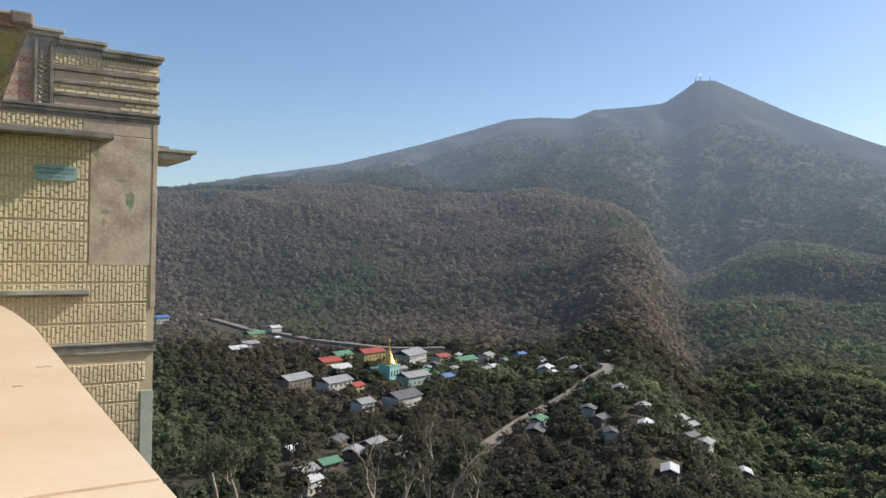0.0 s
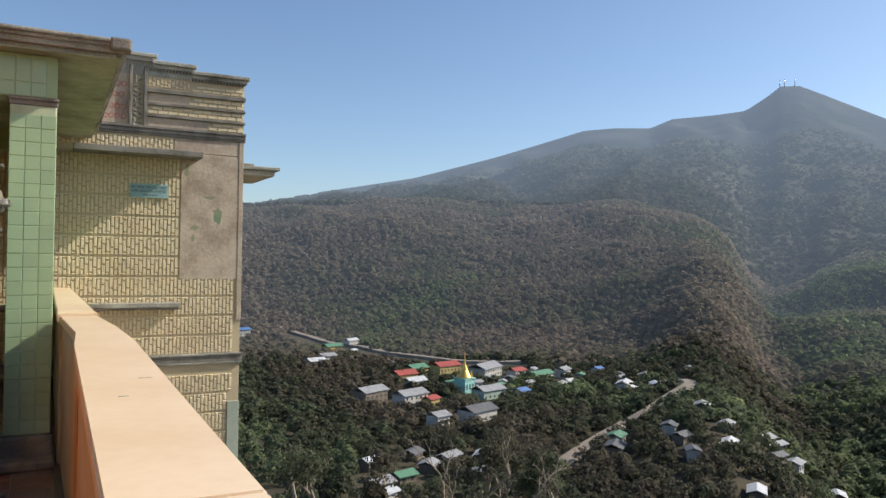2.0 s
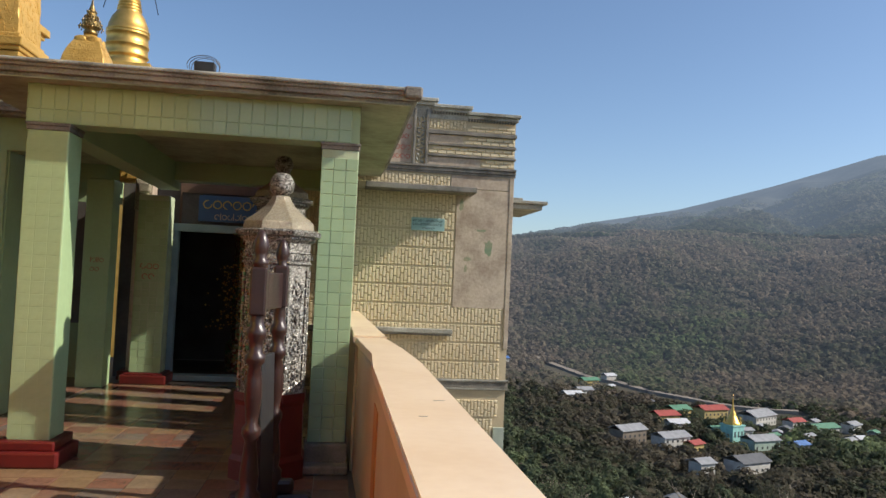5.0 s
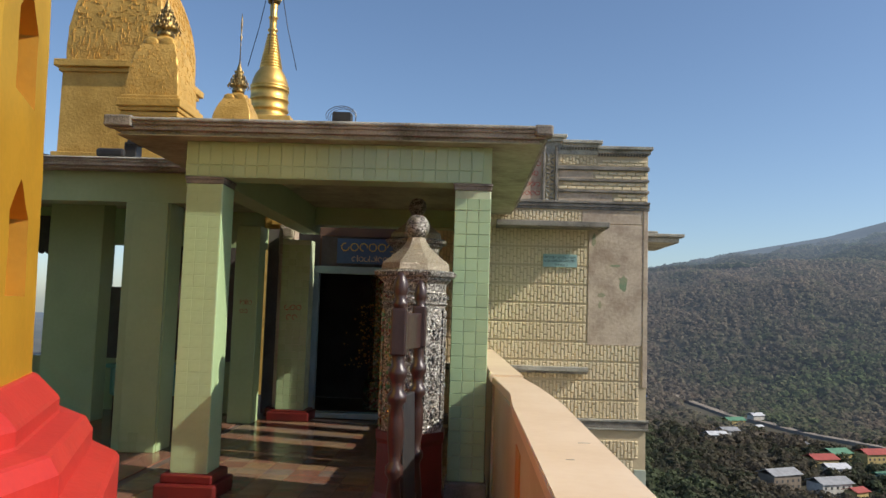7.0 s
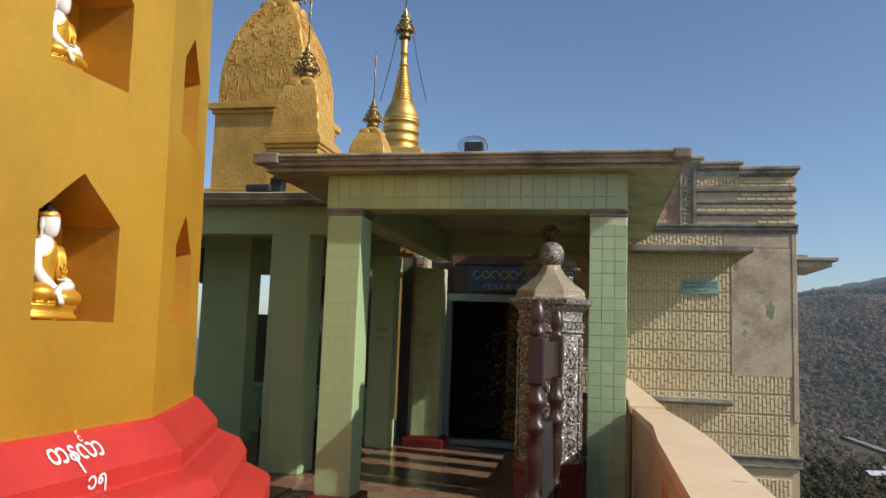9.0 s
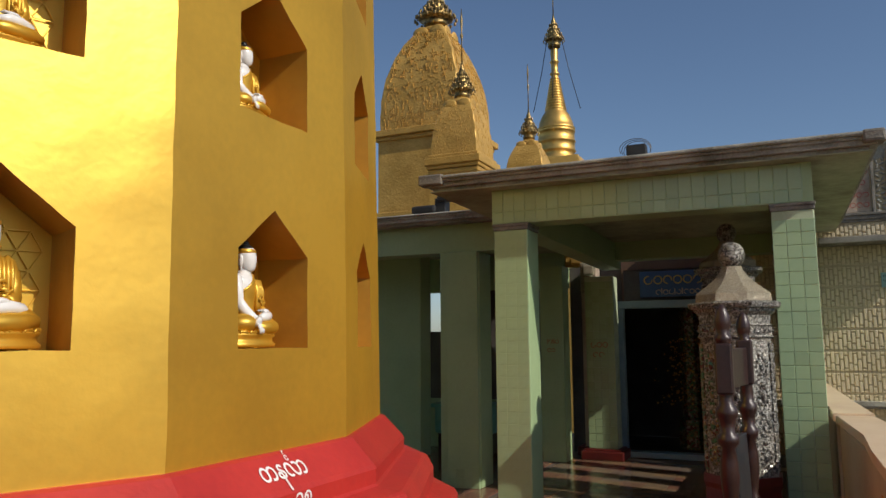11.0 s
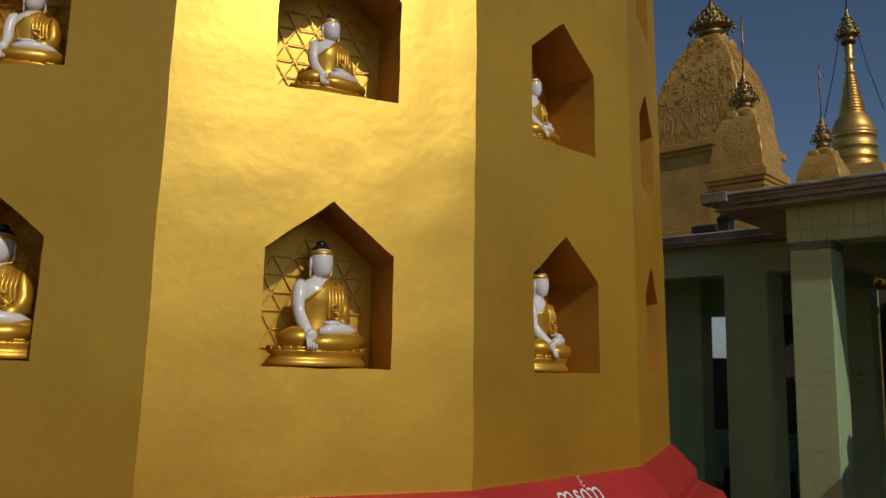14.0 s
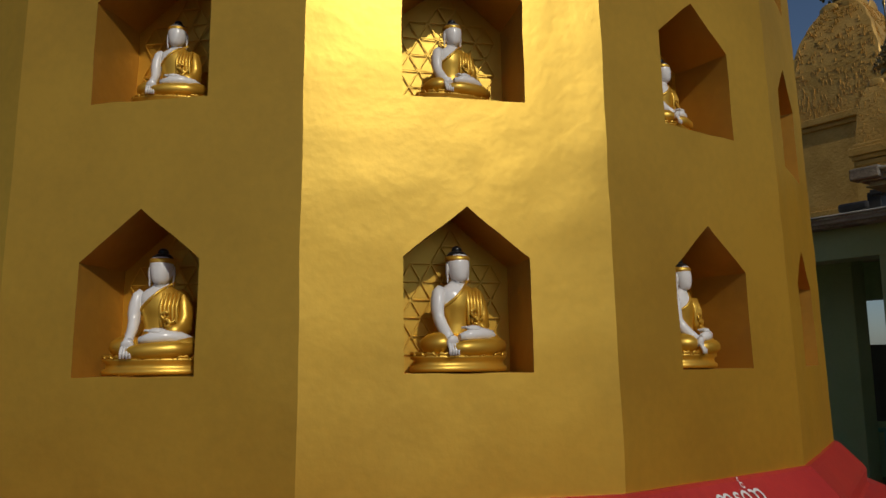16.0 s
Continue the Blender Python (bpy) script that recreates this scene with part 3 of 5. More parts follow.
def tint_at(x, y, far):
    g = noise.noise(Vector((x / 120, y / 120, 5))) * 0.5 + noise.noise(Vector((x / 35, y / 35, 8))) * 0.35 + (0.4 * noise.noise(Vector((x / 290, y / 290, 3))) if far else 0)
    return 0.42 + g + random.uniform(-0.16, 0.16)


near, mid = [], []
while len(near) < 6400:
    az, r = random.uniform(20, 81), math.sqrt(random.uniform(150 ** 2, 640 ** 2))
    x, y = r * math.cos(radians(az)), r * math.sin(radians(az))
    rad = random.uniform(2.2, 4.6)
    if not clear_of(x, y, rad * 0.7) or (r > 430 and not road_view_clear(x, y)):
        continue
    t = tint_at(x, y, False) + 0.05 + 0.42 * smooth01((ravine_at(r) + 1.5 - az) / 3)
    near.append((x, y, hill_height(r, az) + rad * random.uniform(0.5, 1.0), rad, rad * random.uniform(0.9, 1.4), t))
while len(mid) < 38000:
    az, r = random.uniform(20, 81), math.sqrt(random.uniform(600 ** 2, 1450 ** 2))
    x, y = r * math.cos(radians(az)), r * math.sin(radians(az))
    rad = random.uniform(2.3, 4.4)
    if r < 800 and not (clear_of(x, y, rad) and road_view_clear(x, y)):
        continue
    t = tint_at(x, y, True) - 0.12 + 0.42 * smooth01((ravine_at(r) + 0.8 - az) / 2.5)
    mid.append((x, y, hill_height(r, az) + rad * random.uniform(0.3, 0.8), rad, rad * random.uniform(0.9, 1.5), t))
leaf_cloud("valley_woods", [c for c in near if math.hypot(c[0], c[1]) < 360], 120, "dry brown and green trees filling the near valley", M_leaf, 0.12)
leaf_cloud("village_woods", [c for c in near if math.hypot(c[0], c[1]) >= 360], 62, "dry brown and green trees round the village", M_leaf, 0.18, 0.5, 0.4)
# hill woods glow with distance; haze is put into their emission
leaf_cloud("hillside_haze_woods", mid, 13, "grey-brown leafless and green woods on the hillside", M_leaf_far, 0.36, 0.7, 0.35)
for k, (r0, r1) in enumerate(RANGES):
    crowns = []
    while len(crowns) < (8000, 7000, 5000)[k]:
        az, r = random.uniform(18, 82), random.uniform(r0 - 30, r1 + 40)
        rad = random.uniform(5, 8.5) * (1, 1.3, 1.7)[k]
        x, y = r * math.cos(radians(az)), r * math.sin(radians(az))
        crowns.append((x, y, range_height(r, az) + rad * 0.15, rad, rad * 0.7, 0.5 + 0.6 * noise.noise(Vector((x / 180, y / 180, 2)))))
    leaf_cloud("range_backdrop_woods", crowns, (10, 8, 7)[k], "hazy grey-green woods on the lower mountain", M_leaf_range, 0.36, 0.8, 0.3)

# ---- trees on the steep slope just below the terrace ----
def limb(bm, a, b, ra, rb):
    d = (b - a).normalized()
    u = d.orthogonal().normalized()
    v = d.cross(u)
    n = 5
    lo = [bm.verts.new(a + (u * math.cos(2 * math.pi * i / n) + v * math.sin(2 * math.pi * i / n)) * ra) for i in range(n)]
    hi = [bm.verts.new(b + (u * math.cos(2 * math.pi * i / n) + v * math.sin(2 * math.pi * i / n)) * rb) for i in range(n)]
    for i in range(n):
        bm.faces.new((lo[i], lo[(i + 1) % n], hi[(i + 1) % n], hi[i])).smooth = True


def grow(bm, at, way, length, radius, depth, tips, rnd):
    mid_way = (way + Vector((rnd.uniform(-0.3, 0.3), rnd.uniform(-0.3, 0.3), rnd.uniform(-0.1, 0.25)))).normalized()
    knee = at + way * length * 0.5
    end = knee + mid_way * length * 0.5
    limb(bm, at, knee, radius, radius * 0.8)
    limb(bm, knee, end, radius * 0.8, radius * 0.6)
    tips.append(end)
    if depth == 0:
        return
    for k in range(rnd.choice((2, 3, 3))):
        turn = Vector((rnd.uniform(-1, 1), rnd.uniform(-1, 1), rnd.uniform(-0.35, 0.7)))
        grow(bm, end if k else knee, (mid_way + turn * 0.85).normalized(), length * rnd.uniform(0.55, 0.8), radius * 0.55, depth - 1, tips, rnd)


def slope_tree(r, az, height, leafy, seed, tint, label):
    rnd = random.Random(seed)
    at = place(r, az, -0.3)
    thing = tagged(new("tree"), label, "tree", "trees on the slope below")
    bm, tips = bmesh.new(), []
    grow(bm, at, Vector((rnd.uniform(-0.15, 0.15), rnd.uniform(-0.15, 0.15), 1)).normalized(), height * 0.26, height * 0.022, 4, tips, rnd)
    part("trunk", bm, M_bark, thing)
    if leafy:
        tops = [t for t in tips if rnd.random() < leafy]
        crown = leaf_cloud("crown", [(t.x, t.y, t.z, rnd.uniform(0.35, 0.7), rnd.uniform(0.3, 0.6), tint - 0.25 + rnd.uniform(-0.15, 0.15)) for t in tops], 70, "", M_leaf, 0.1)
        for key in ("kind", "category"):
            if key in crown:
                del crown[key]
        crown.parent = thing
    return thing


slope_tree(42, 73.0, 7.7, 0.35, 3, 0.85, "half bare tree with pale branches and few green leaves")
slope_tree(38, 57.5, 7.4, 0.5, 5, 0.7, "thin leafed tree with pale dry branches")
slope_tree(36, 61.5, 6.8, 0.0, 8, 0.3, "bare dry tree with pale twisted branches")
slope_tree(40, 54.0, 6.3, 0.6, 11, 0.9, "green leafed tree on the rock slope")
slope_tree(37, 67.0, 5.4, 0.45, 13, 0.5, "small dry tree with sparse brown leaves")
slope_tree(33, 59.5, 7.0, 0.3, 23, 0.6, "dry tree with pale bare branches and thin leaves")
slope_tree(34, 56.0, 6.3, 0.0, 29, 0.6, "bare grey tree with forked branches")
slope_tree(36, 71.5, 6.8, 0.25, 31, 0.8, "leaning tree with pale bark and few leaves")
slope_tree(44, 78.0, 4.3, 0.2, 17, 0.6, "grey dry tree with bare branches")

# ---- terrace floor and parapet ----
floor = tagged(part("floor", box(-9, 0.1, -3, 13.9, -0.25, FLOOR - 0.012), M_floor), "worn red, grey and ochre floor tiles", "floor", kind="structure")

parapet = tagged(new("parapet"), "ochre parapet wall with a smooth peach stone coping", "parapet", kind="structure")


def coping(outline, z0, z1):
    bm = bmesh.new()
    rings(bm, [[(x, y, z0) for x, y in outline], [(x, y, z1) for x, y in outline]])
    bmesh.ops.bevel(bm, geom=[e for e in bm.edges], offset=0.008, segments=2, affect="EDGES")
    return bm


part("wall", coping([(0.10, -3), (0.37, -3), (0.37, 4.4), (0.29, 6.19), (0.07, 6.19), (0.11, 4.6)], -0.4, 1.09), M_parapet, parapet, "ochre painted parapet wall")
part("coping", coping([(0.085, -3), (0.405, -3), (0.405, 1.398), (0.085, 1.398)], 1.09, 1.15), M_peach, parapet)
part("coping", coping([(0.085, 1.402), (0.405, 1.402), (0.408, 4.4), (0.37, 5.3), (0.305, 6.19), (0.045, 6.19), (0.125, 4.9), (0.10, 4.2)], 1.09, 1.15), M_peach, parapet)
part("coping", coping([(0.03, 6.2), (0.31, 6.2), (0.20, 10.6), (0.0, 10.6)], 1.10, 1.165), M_peach, parapet)
part("wall", coping([(0.05, 6.2), (0.28, 6.2), (0.18, 10.6), (0.02, 10.6)], -0.4, 1.10), M_parapet, parapet)
part("stain", box(0.1035, 0.112, 3.62, 3.93, FLOOR, 0.98), M_orange, parapet, "orange rust streak on the wall")
part("crack", box(0.2, 0.232, 2.62, 2.626, 1.1498, 1.1512), M_concrete_dark, parapet)
part("crack", box(0.3, 0.35, 3.0, 3.005, 1.1498, 1.1512), M_concrete_dark, parapet)

# ---- pavilion ----
pav = tagged(new("pavilion"), "green tiled open pavilion with a weathered flat roof", "pavilion", kind="structure")


def pillar(x0, x1, y0, y1, z0, z1, mat, cap=True, plinth=True):
    p = part("pillar", box(x0, x1, y0, y1, z0, z1, 0.01), mat, pav)
    if plinth:
        bm = box(x0 - 0.1, x1 + 0.1, y0 - 0.1, y1 + 0.1, FLOOR, FLOOR + 0.13, 0.02)
        add_box(bm, x0 - 0.06, x1 + 0.06, y0 - 0.06, y1 + 0.06, FLOOR + 0.125, z0 + 0.004, 0.015)
        part("plinth", bm, M_darkred, p, "dark red painted plinth")
    if cap:
        bm = box(x0 - 0.006, x1 + 0.006, y0 - 0.008, y1 + 0.006, z1, z1 + 0.035, 0.006)
        add_box(bm, x0 - 0.014, x1 + 0.014, y0 - 0.018, y1 + 0.014, z1 + 0.035, z1 + 0.06, 0.006)
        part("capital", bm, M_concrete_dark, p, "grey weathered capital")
    return p


pA = pillar(-2.64, -2.32, 6.2, 6.52, 0.25, 2.72, M_green)
p1 = pillar(-0.31, 0.0, 6.21, 6.52, 0.27, 2.72, M_grout, plinth=False)
part("plinth", add_box(box(-0.33, 0.02, 6.15, 6.55, FLOOR, 0.27, 0.015), -0.42, 0.03, 6.0, 6.5, FLOOR, 0.12, 0.02), M_concrete_dark, p1, "rough grey concrete plinth")
pC = pillar(-2.90, -2.49, 10.72, 11.05, 0.20, 2.66, M_grout, cap=False)
pB = pillar(-4.03, -3.52, 8.07, 8.45, FLOOR, 2.79, M_green, cap=False, plinth=False)
part("pilaster", box(-3.92, -3.53, 8.02, 8.069, FLOOR, 2.79, 0.006), M_green, pB)
pD = pillar(-3.46, -3.12, 10.3, 10.62, FLOOR, 2.8, M_green, cap=False, plinth=False)
pE = pillar(-3.05, -2.82, 11.12, 11.4, FLOOR, 2.84, M_plaster, cap=False, plinth=True)
# unseen posts, added on the open valley side to stripe the floor with sun
for y in (7.35, 8.05, 8.75, 9.45, 10.1):
    pillar(-0.22, -0.02, y, y + 0.3, FLOOR, 2.9, M_green, cap=False, plinth=False)
part("beam", box(-2.66, 0.0, 6.212, 6.5, 2.78, 3.1), M_green, pav)
part("beam", box(-2.62, -2.36, 6.501, 10.72, 2.74, 3.09, 0.006), M_green, pav)
part("beam", box(-0.26, -0.02, 6.501, 10.6, 2.76, 3.09, 0.006), M_green, pav)
part("beam", box(-2.355, -0.265, 10.3, 10.6, 2.84, 3.09, 0.006), M_green, pav)
tagged(part("ceiling", box(-2.66, 0.0, 6.5, 10.6, 3.092, 3.105), M_soffit), "stained pale green pavilion ceiling", "ceiling", kind="structure")


def eave(x0, x1, y0, y1, z0, z1, name="roof", lip=0.05):
    """A flat slab whose edge is a stepped, weathered moulding."""
    bm = box(x0 + 0.1, x1 - 0.1, y0 + 0.1, y1 - 0.1, z0, z0 + 0.05)
    add_box(bm, x0 + lip, x1 - lip, y0 + lip, y1 - lip, z0 + 0.03, z0 + 0.075, 0.006)
    add_box(bm, x0 + lip * 0.5, x1 - lip * 0.5, y0 + lip * 0.5, y1 - lip * 0.5, z0 + 0.07, z0 + 0.1, 0.008)
    add_box(bm, x0, x1, y0, y1, z0 + 0.095, z1, 0.012)
    return part(name, bm, M_concrete, pav, "weathered grey concrete roof slab")


roof = eave(-3.28, 0.49, 5.95, 10.6, 3.106, 3.235)
part("soffit", box(-3.2, 0.41, 6.03, 10.58, 3.095, 3.104), M_soffit, roof, "stained pale green underside")
bm = bmesh.new()
add_box(bm, 0.34, 0.495, 5.945, 6.1, 3.15, 3.246, 0.02)
add_box(bm, -3.29, -3.05, 5.945, 6.08, 3.15, 3.25, 0.015)
part("mortar_crust", bm, M_concrete_dark, roof, "crumbling grey mortar along the edge")

# left wing: beam, roof, back wall with openings
roofB = eave(-9, -3.0, 7.8, 14.2, 3.13, 3.25)
part("beam", box(-9, -3.3, 8.07, 8.4, 2.79, 3.13, 0.006), M_green, pav)
part("soffit", box(-9, -3.3, 8.4, 14, 3.1, 3.128), M_soffit, roofB)
part("back_wall", box(-9, -3.45, 11.2, 11.4, FLOOR, 0.82), M_green, pav)
part("back_wall", box(-6.2, -5.72, 11.2, 11.42, 0.82, 3.1), M_green, pav)
# interior shade of the wing is put into this dark wall colour
part("back_wall", box(-5.72, -3.45, 11.2, 11.4, 0.82, 1.9), M_shade_plaster, pav)
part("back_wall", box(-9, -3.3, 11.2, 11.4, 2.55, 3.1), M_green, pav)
part("back_wall", box(-5.0, -3.45, 11.2, 11.41, 1.9, 2.55), M_shade_plaster, pav)
part("pillar", box(-5.95, -5.2, 9.95, 10.3, FLOOR, 3.1, 0.01), M_green, pav)
part("wall", box(-9.2, -9, 7, 14.2, FLOOR, 3.1), M_green, pav)
bm = bmesh.new()
for i in range(26):
    x = -8.6 + i * 0.1
    bmesh.ops.create_uvsphere(bm, u_segments=8, v_segments=6, radius=0.055, matrix=Matrix.Translation((x, 11.1, 2.42)) @ Matrix.Diagonal((1, 0.3, 1, 1)))
add_box(bm, -8.65, -6.0, 11.08, 11.12, 2.43, 2.95)
tagged(part("valance", bm, M_lampblack), "dark scalloped wooden valance above the opening", "valance")

# door wall and the dim room behind it
door_wall = tagged(new("wall_north"), "dark board wall round the shrine room door", "wall", kind="structure")
part("panel", box(-2.47, -2.44, 11.3, 11.5, 2.3, 3.1), M_brown, door_wall)
part("panel", box(-2.44, -0.62, 11.3, 11.42, 2.78, 2.98), M_brown, door_wall, "brown board above the sign")
part("panel", box(-2.44, -0.62, 11.32, 11.42, 2.32, 2.78), M_shade_plaster, door_wall)
part("panel", box(-1.3, -0.62, 11.3, 11.42, FLOOR, 2.32), M_shade_plaster, door_wall)
part("panel", box(-3.3, -2.5, 11.42, 11.55, FLOOR, 3.1), M_shade_plaster, door_wall)
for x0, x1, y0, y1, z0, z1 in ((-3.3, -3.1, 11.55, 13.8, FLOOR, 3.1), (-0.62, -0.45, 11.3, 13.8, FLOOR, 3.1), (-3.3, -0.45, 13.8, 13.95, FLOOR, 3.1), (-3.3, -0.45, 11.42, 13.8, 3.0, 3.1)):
    part("room_wall", box(x0, x1, y0, y1, z0, z1), M_shade_plaster, door_wall)
door = tagged(new("door_1"), "open doorway in a pale blue painted frame", "door", kind="structure")
part("jamb", box(-2.52, -2.44, 11.18, 11.32, FLOOR, 2.3, 0.006), M_blue, door)
part("jamb", box(-1.36, -1.30, 11.18, 11.3, FLOOR, 2.3, 0.006), M_blue, door)
part("lintel", box(-2.52, -1.30, 11.16, 11.3, 2.2, 2.31, 0.006), M_blue, door)
part("sill", box(-2.5, -1.3, 11.1, 11.35, FLOOR, 0.13, 0.008), M_blue, door)
sign = tagged(new("sign_board"), "blue wooden sign with yellow painted writing above the door", "sign")
part("board", box(-2.18, -1.22, 11.18, 11.21, 2.36, 2.74, 0.004), M_signblue, sign)


def round_script(rows, place_at, mat, name, parent, stroke=0.12, depth=0.006):
    """Lines of unreadable round script, drawn as plain rings and bars. rows: (x0, x1, z, height). place_at(u, w, d) gives a place."""
    rnd = random.Random(len(rows) * 7 + int(abs(rows[0][0]) * 100))
    bm = bmesh.new()
    for u0, u1, w, h in rows:
        u = u0
        while u < u1 - h * 0.4:
            k = rnd.random()
            rad, seg = h * 0.46, 14
            gap = rnd.choice((0.0, 0.0, 0.22, 0.3))
            if k < 0.86:
                a0 = rnd.choice((0, 0.25, 0.5, 0.75)) * 2 * math.pi
                cu = u + rad
                prev = None
                for i in range(seg + 1):
                    a = a0 + (gap + (1 - gap) * i / seg) * 2 * math.pi
                    co = [(cu + rad * q * math.cos(a), w + rad * q * math.sin(a)) for q in (1, 1 - 2 * stroke)]
                    cur = [bm.verts.new(place_at(p, q, depth)) for p, q in co]
                    if prev:
                        bm.faces.new((prev[0], prev[1], cur[1], cur[0]))
                    prev = cur
                u += 2 * rad + h * 0.08
            else:
                b = [bm.verts.new(place_at(p, q, depth)) for p, q in ((u, w - h * 0.5), (u + h * 0.14, w - h * 0.5), (u + h * 0.14, w + h * 0.7), (u, w + h * 0.7))]
                bm.faces.new(b)
                u += h * 0.3
    return part(name, bm, mat, parent)


round_script([(-2.12, -1.3, 2.61, 0.14)], lambda u, w, d: (u, 11.179 - d, w), M_yellow, "lettering", sign)
round_script([(-1.95, -1.3, 2.43, 0.08)], lambda u, w, d: (u, 11.179 - d, w), M_bar, "lettering", sign)
round_script([(-2.83, -2.56, 1.67, 0.085), (-2.80, -2.6, 1.53, 0.085)], lambda u, w, d: (u, 10.708 - d, w), M_redink, "lettering", pC)
round_script([(-3.36, -3.2, 1.72, 0.06), (-3.36, -3.22, 1.6, 0.06)], lambda u, w, d: (u, 10.299 - d, w), M_redink, "lettering", pD)
carving = tagged(part("carved_bracket", add_box(box(-3.02, -2.86, 10.95, 11.1, 2.45, 2.9, 0.02), -2.98, -2.8, 10.9, 11.0, 2.7, 2.86, 0.03), M_ornament), "silver grey carved bracket above the pillar", "bracket")
tagged(part("gilt_carving", add_box(box(-3.3, -3.06, 11.15, 11.3, 2.86, 3.05, 0.02), -3.2, -3.0, 11.1, 11.2, 2.9, 3.0, 0.02), M_gold_leaf), "gilded carving under the roof", "carving")
# mosaic altar column inside the room
tagged(part("altar_column", lathe([(0.24, FLOOR), (0.24, 0.5), (0.18, 0.55), (0.18, 2.2), (0.26, 2.3), (0.26, 2.5), (0.05, 2.8)], 8, -1.62, 12.4, 20, False), M_mosaic_colour), "mosaic covered column inside the dim room", "column")
beads = bmesh.new()
rnd = random.Random(9)
for i in range(150):
    bx, bz = rnd.gauss(-1.75, 0.16), rnd.uniform(0.75, 1.75)
    bmesh.ops.create_icosphere(beads, subdivisions=1, radius=rnd.uniform(0.008, 0.02), matrix=Matrix.Translation((bx, 11.75 + rnd.uniform(0, 0.25), bz)))
tagged(part("bead_curtain", beads, M_gold_metal), "glittering bead strings hanging in the doorway room", "curtain", kind="stuff")
table = tagged(new("covered_table"), "low table draped with a turquoise plastic sheet", "table")
part("cover", add_box(box(-5.2, -4.3, 10.4, 11.0, 0.35, 0.78, 0.05), -5.25, -4.25, 10.37, 11.03, 0.74, 0.8, 0.02), M_cloth, table)
part("top", box(-5.15, -4.35, 10.45, 10.95, FLOOR, 0.36), M_wood, table)

# ---- mirror mosaic shrine column ----
def shrine_column(x, y, lift, label, faces):
    """An eight-sided mosaic column on a red base; lift raises all above the base."""
    thing = tagged(new("shrine_column"), label, "shrine", "mosaic shrine columns")

    def turned(name, profile, mat, n=8, note=""):
        return part(name, lathe([(r, z + (lift if z > 0.5 else 0)) for r, z in profile], n, x, y, 22.5 if n == 8 else 0, n > 8), mat, thing, note)
    turned("base", [(0.31, FLOOR), (0.31, 0.2), (0.29, 0.24), (0.28, 0.62), (0.295, 0.66), (0.295, 0.72)], M_darkred, 8, "dark red painted base")
    turned("body", [(0.27, 0.72), (0.27, 1.72)], M_mosaic)
    turned("cornice", [(0.27, 1.72), (0.29, 1.735), (0.29, 1.745), (0.278, 1.75), (0.278, 1.815), (0.29, 1.82), (0.27, 1.835), (0.275, 1.9), (0.31, 1.925), (0.31, 1.945), (0.35, 1.955), (0.36, 1.985), (0.335, 2.0)], M_mosaic)
    turned("roof", [(0.30, 2.0), (0.29, 2.06), (0.275, 2.075), (0.2, 2.13), (0.13, 2.19), (0.09, 2.245), (0.075, 2.28)], M_ornament)
    turned("ball", [(0.03, 2.272), (0.065, 2.285), (0.092, 2.325), (0.101, 2.37), (0.092, 2.415), (0.065, 2.455), (0.03, 2.47)], M_mosaic, 20)
    for k in faces:
        a = radians(45 * k)
        bm = bmesh.new()
        for off in (-0.09, 0.09):
            for i in range(13):
                add_box(bm, off - 0.012, off + 0.012, -0.008, 0.010, 0.75 + i * 0.073, 0.81 + i * 0.073, 0.004)
        for i in range(4):
            for j in range(10):
                b = 2 * math.pi * j / 10
                bmesh.ops.create_uvsphere(bm, u_segments=6, v_segments=4, radius=0.014, matrix=Matrix.Translation((0.046 * math.cos(b), 0.003, 0.86 + i * 0.22 + 0.062 * math.sin(b))) @ Matrix.Diagonal((1, 0.6, 1, 1)))
            bmesh.ops.create_uvsphere(bm, u_segments=8, v_segments=5, radius=0.026, matrix=Matrix.Translation((0, 0.004, 0.86 + i * 0.22)) @ Matrix.Diagonal((1, 0.5, 1.3, 1)))
            bmesh.ops.create_uvsphere(bm, u_segments=8, v_segments=5, radius=0.02, matrix=Matrix.Translation((0, 0.006, 0.97 + i * 0.21)) @ Matrix.Diagonal((1.6, 0.5, 1, 1)))
        for i in range(5):
            bmesh.ops.create_cone(bm, cap_ends=True, segments=3, radius1=0.022, radius2=0.016, depth=0.01, matrix=Matrix.Translation((-0.088 + i * 0.044, 0.018, 1.785)) @ pose(0, 0, 0, 90, 0, 0))
        ob = part("relief_panel", bm, M_mosaic_colour if k in (4, 5) else M_mosaic, thing, "raised floral mosaic panel")
        ob.matrix_world = Matrix.Translation((x + 0.252 * math.cos(a), y + 0.252 * math.sin(a), lift)) @ pose(0, 0, 0, 0, 0, 45 * k - 90)
    return thing


shrine_column(-0.61, 6.03, 0.0, "silver mirror mosaic shrine column on a red base with a pointed roof", range(8))
shrine_column(-0.763, 8.15, 0.46, "taller dark mosaic shrine column with a round ball finial", (5, 6, 7))

# ---- turned wooden bell stand ----
stand = tagged(new("bell_stand"), "dark varnished wooden stand with two turned posts", "stand")


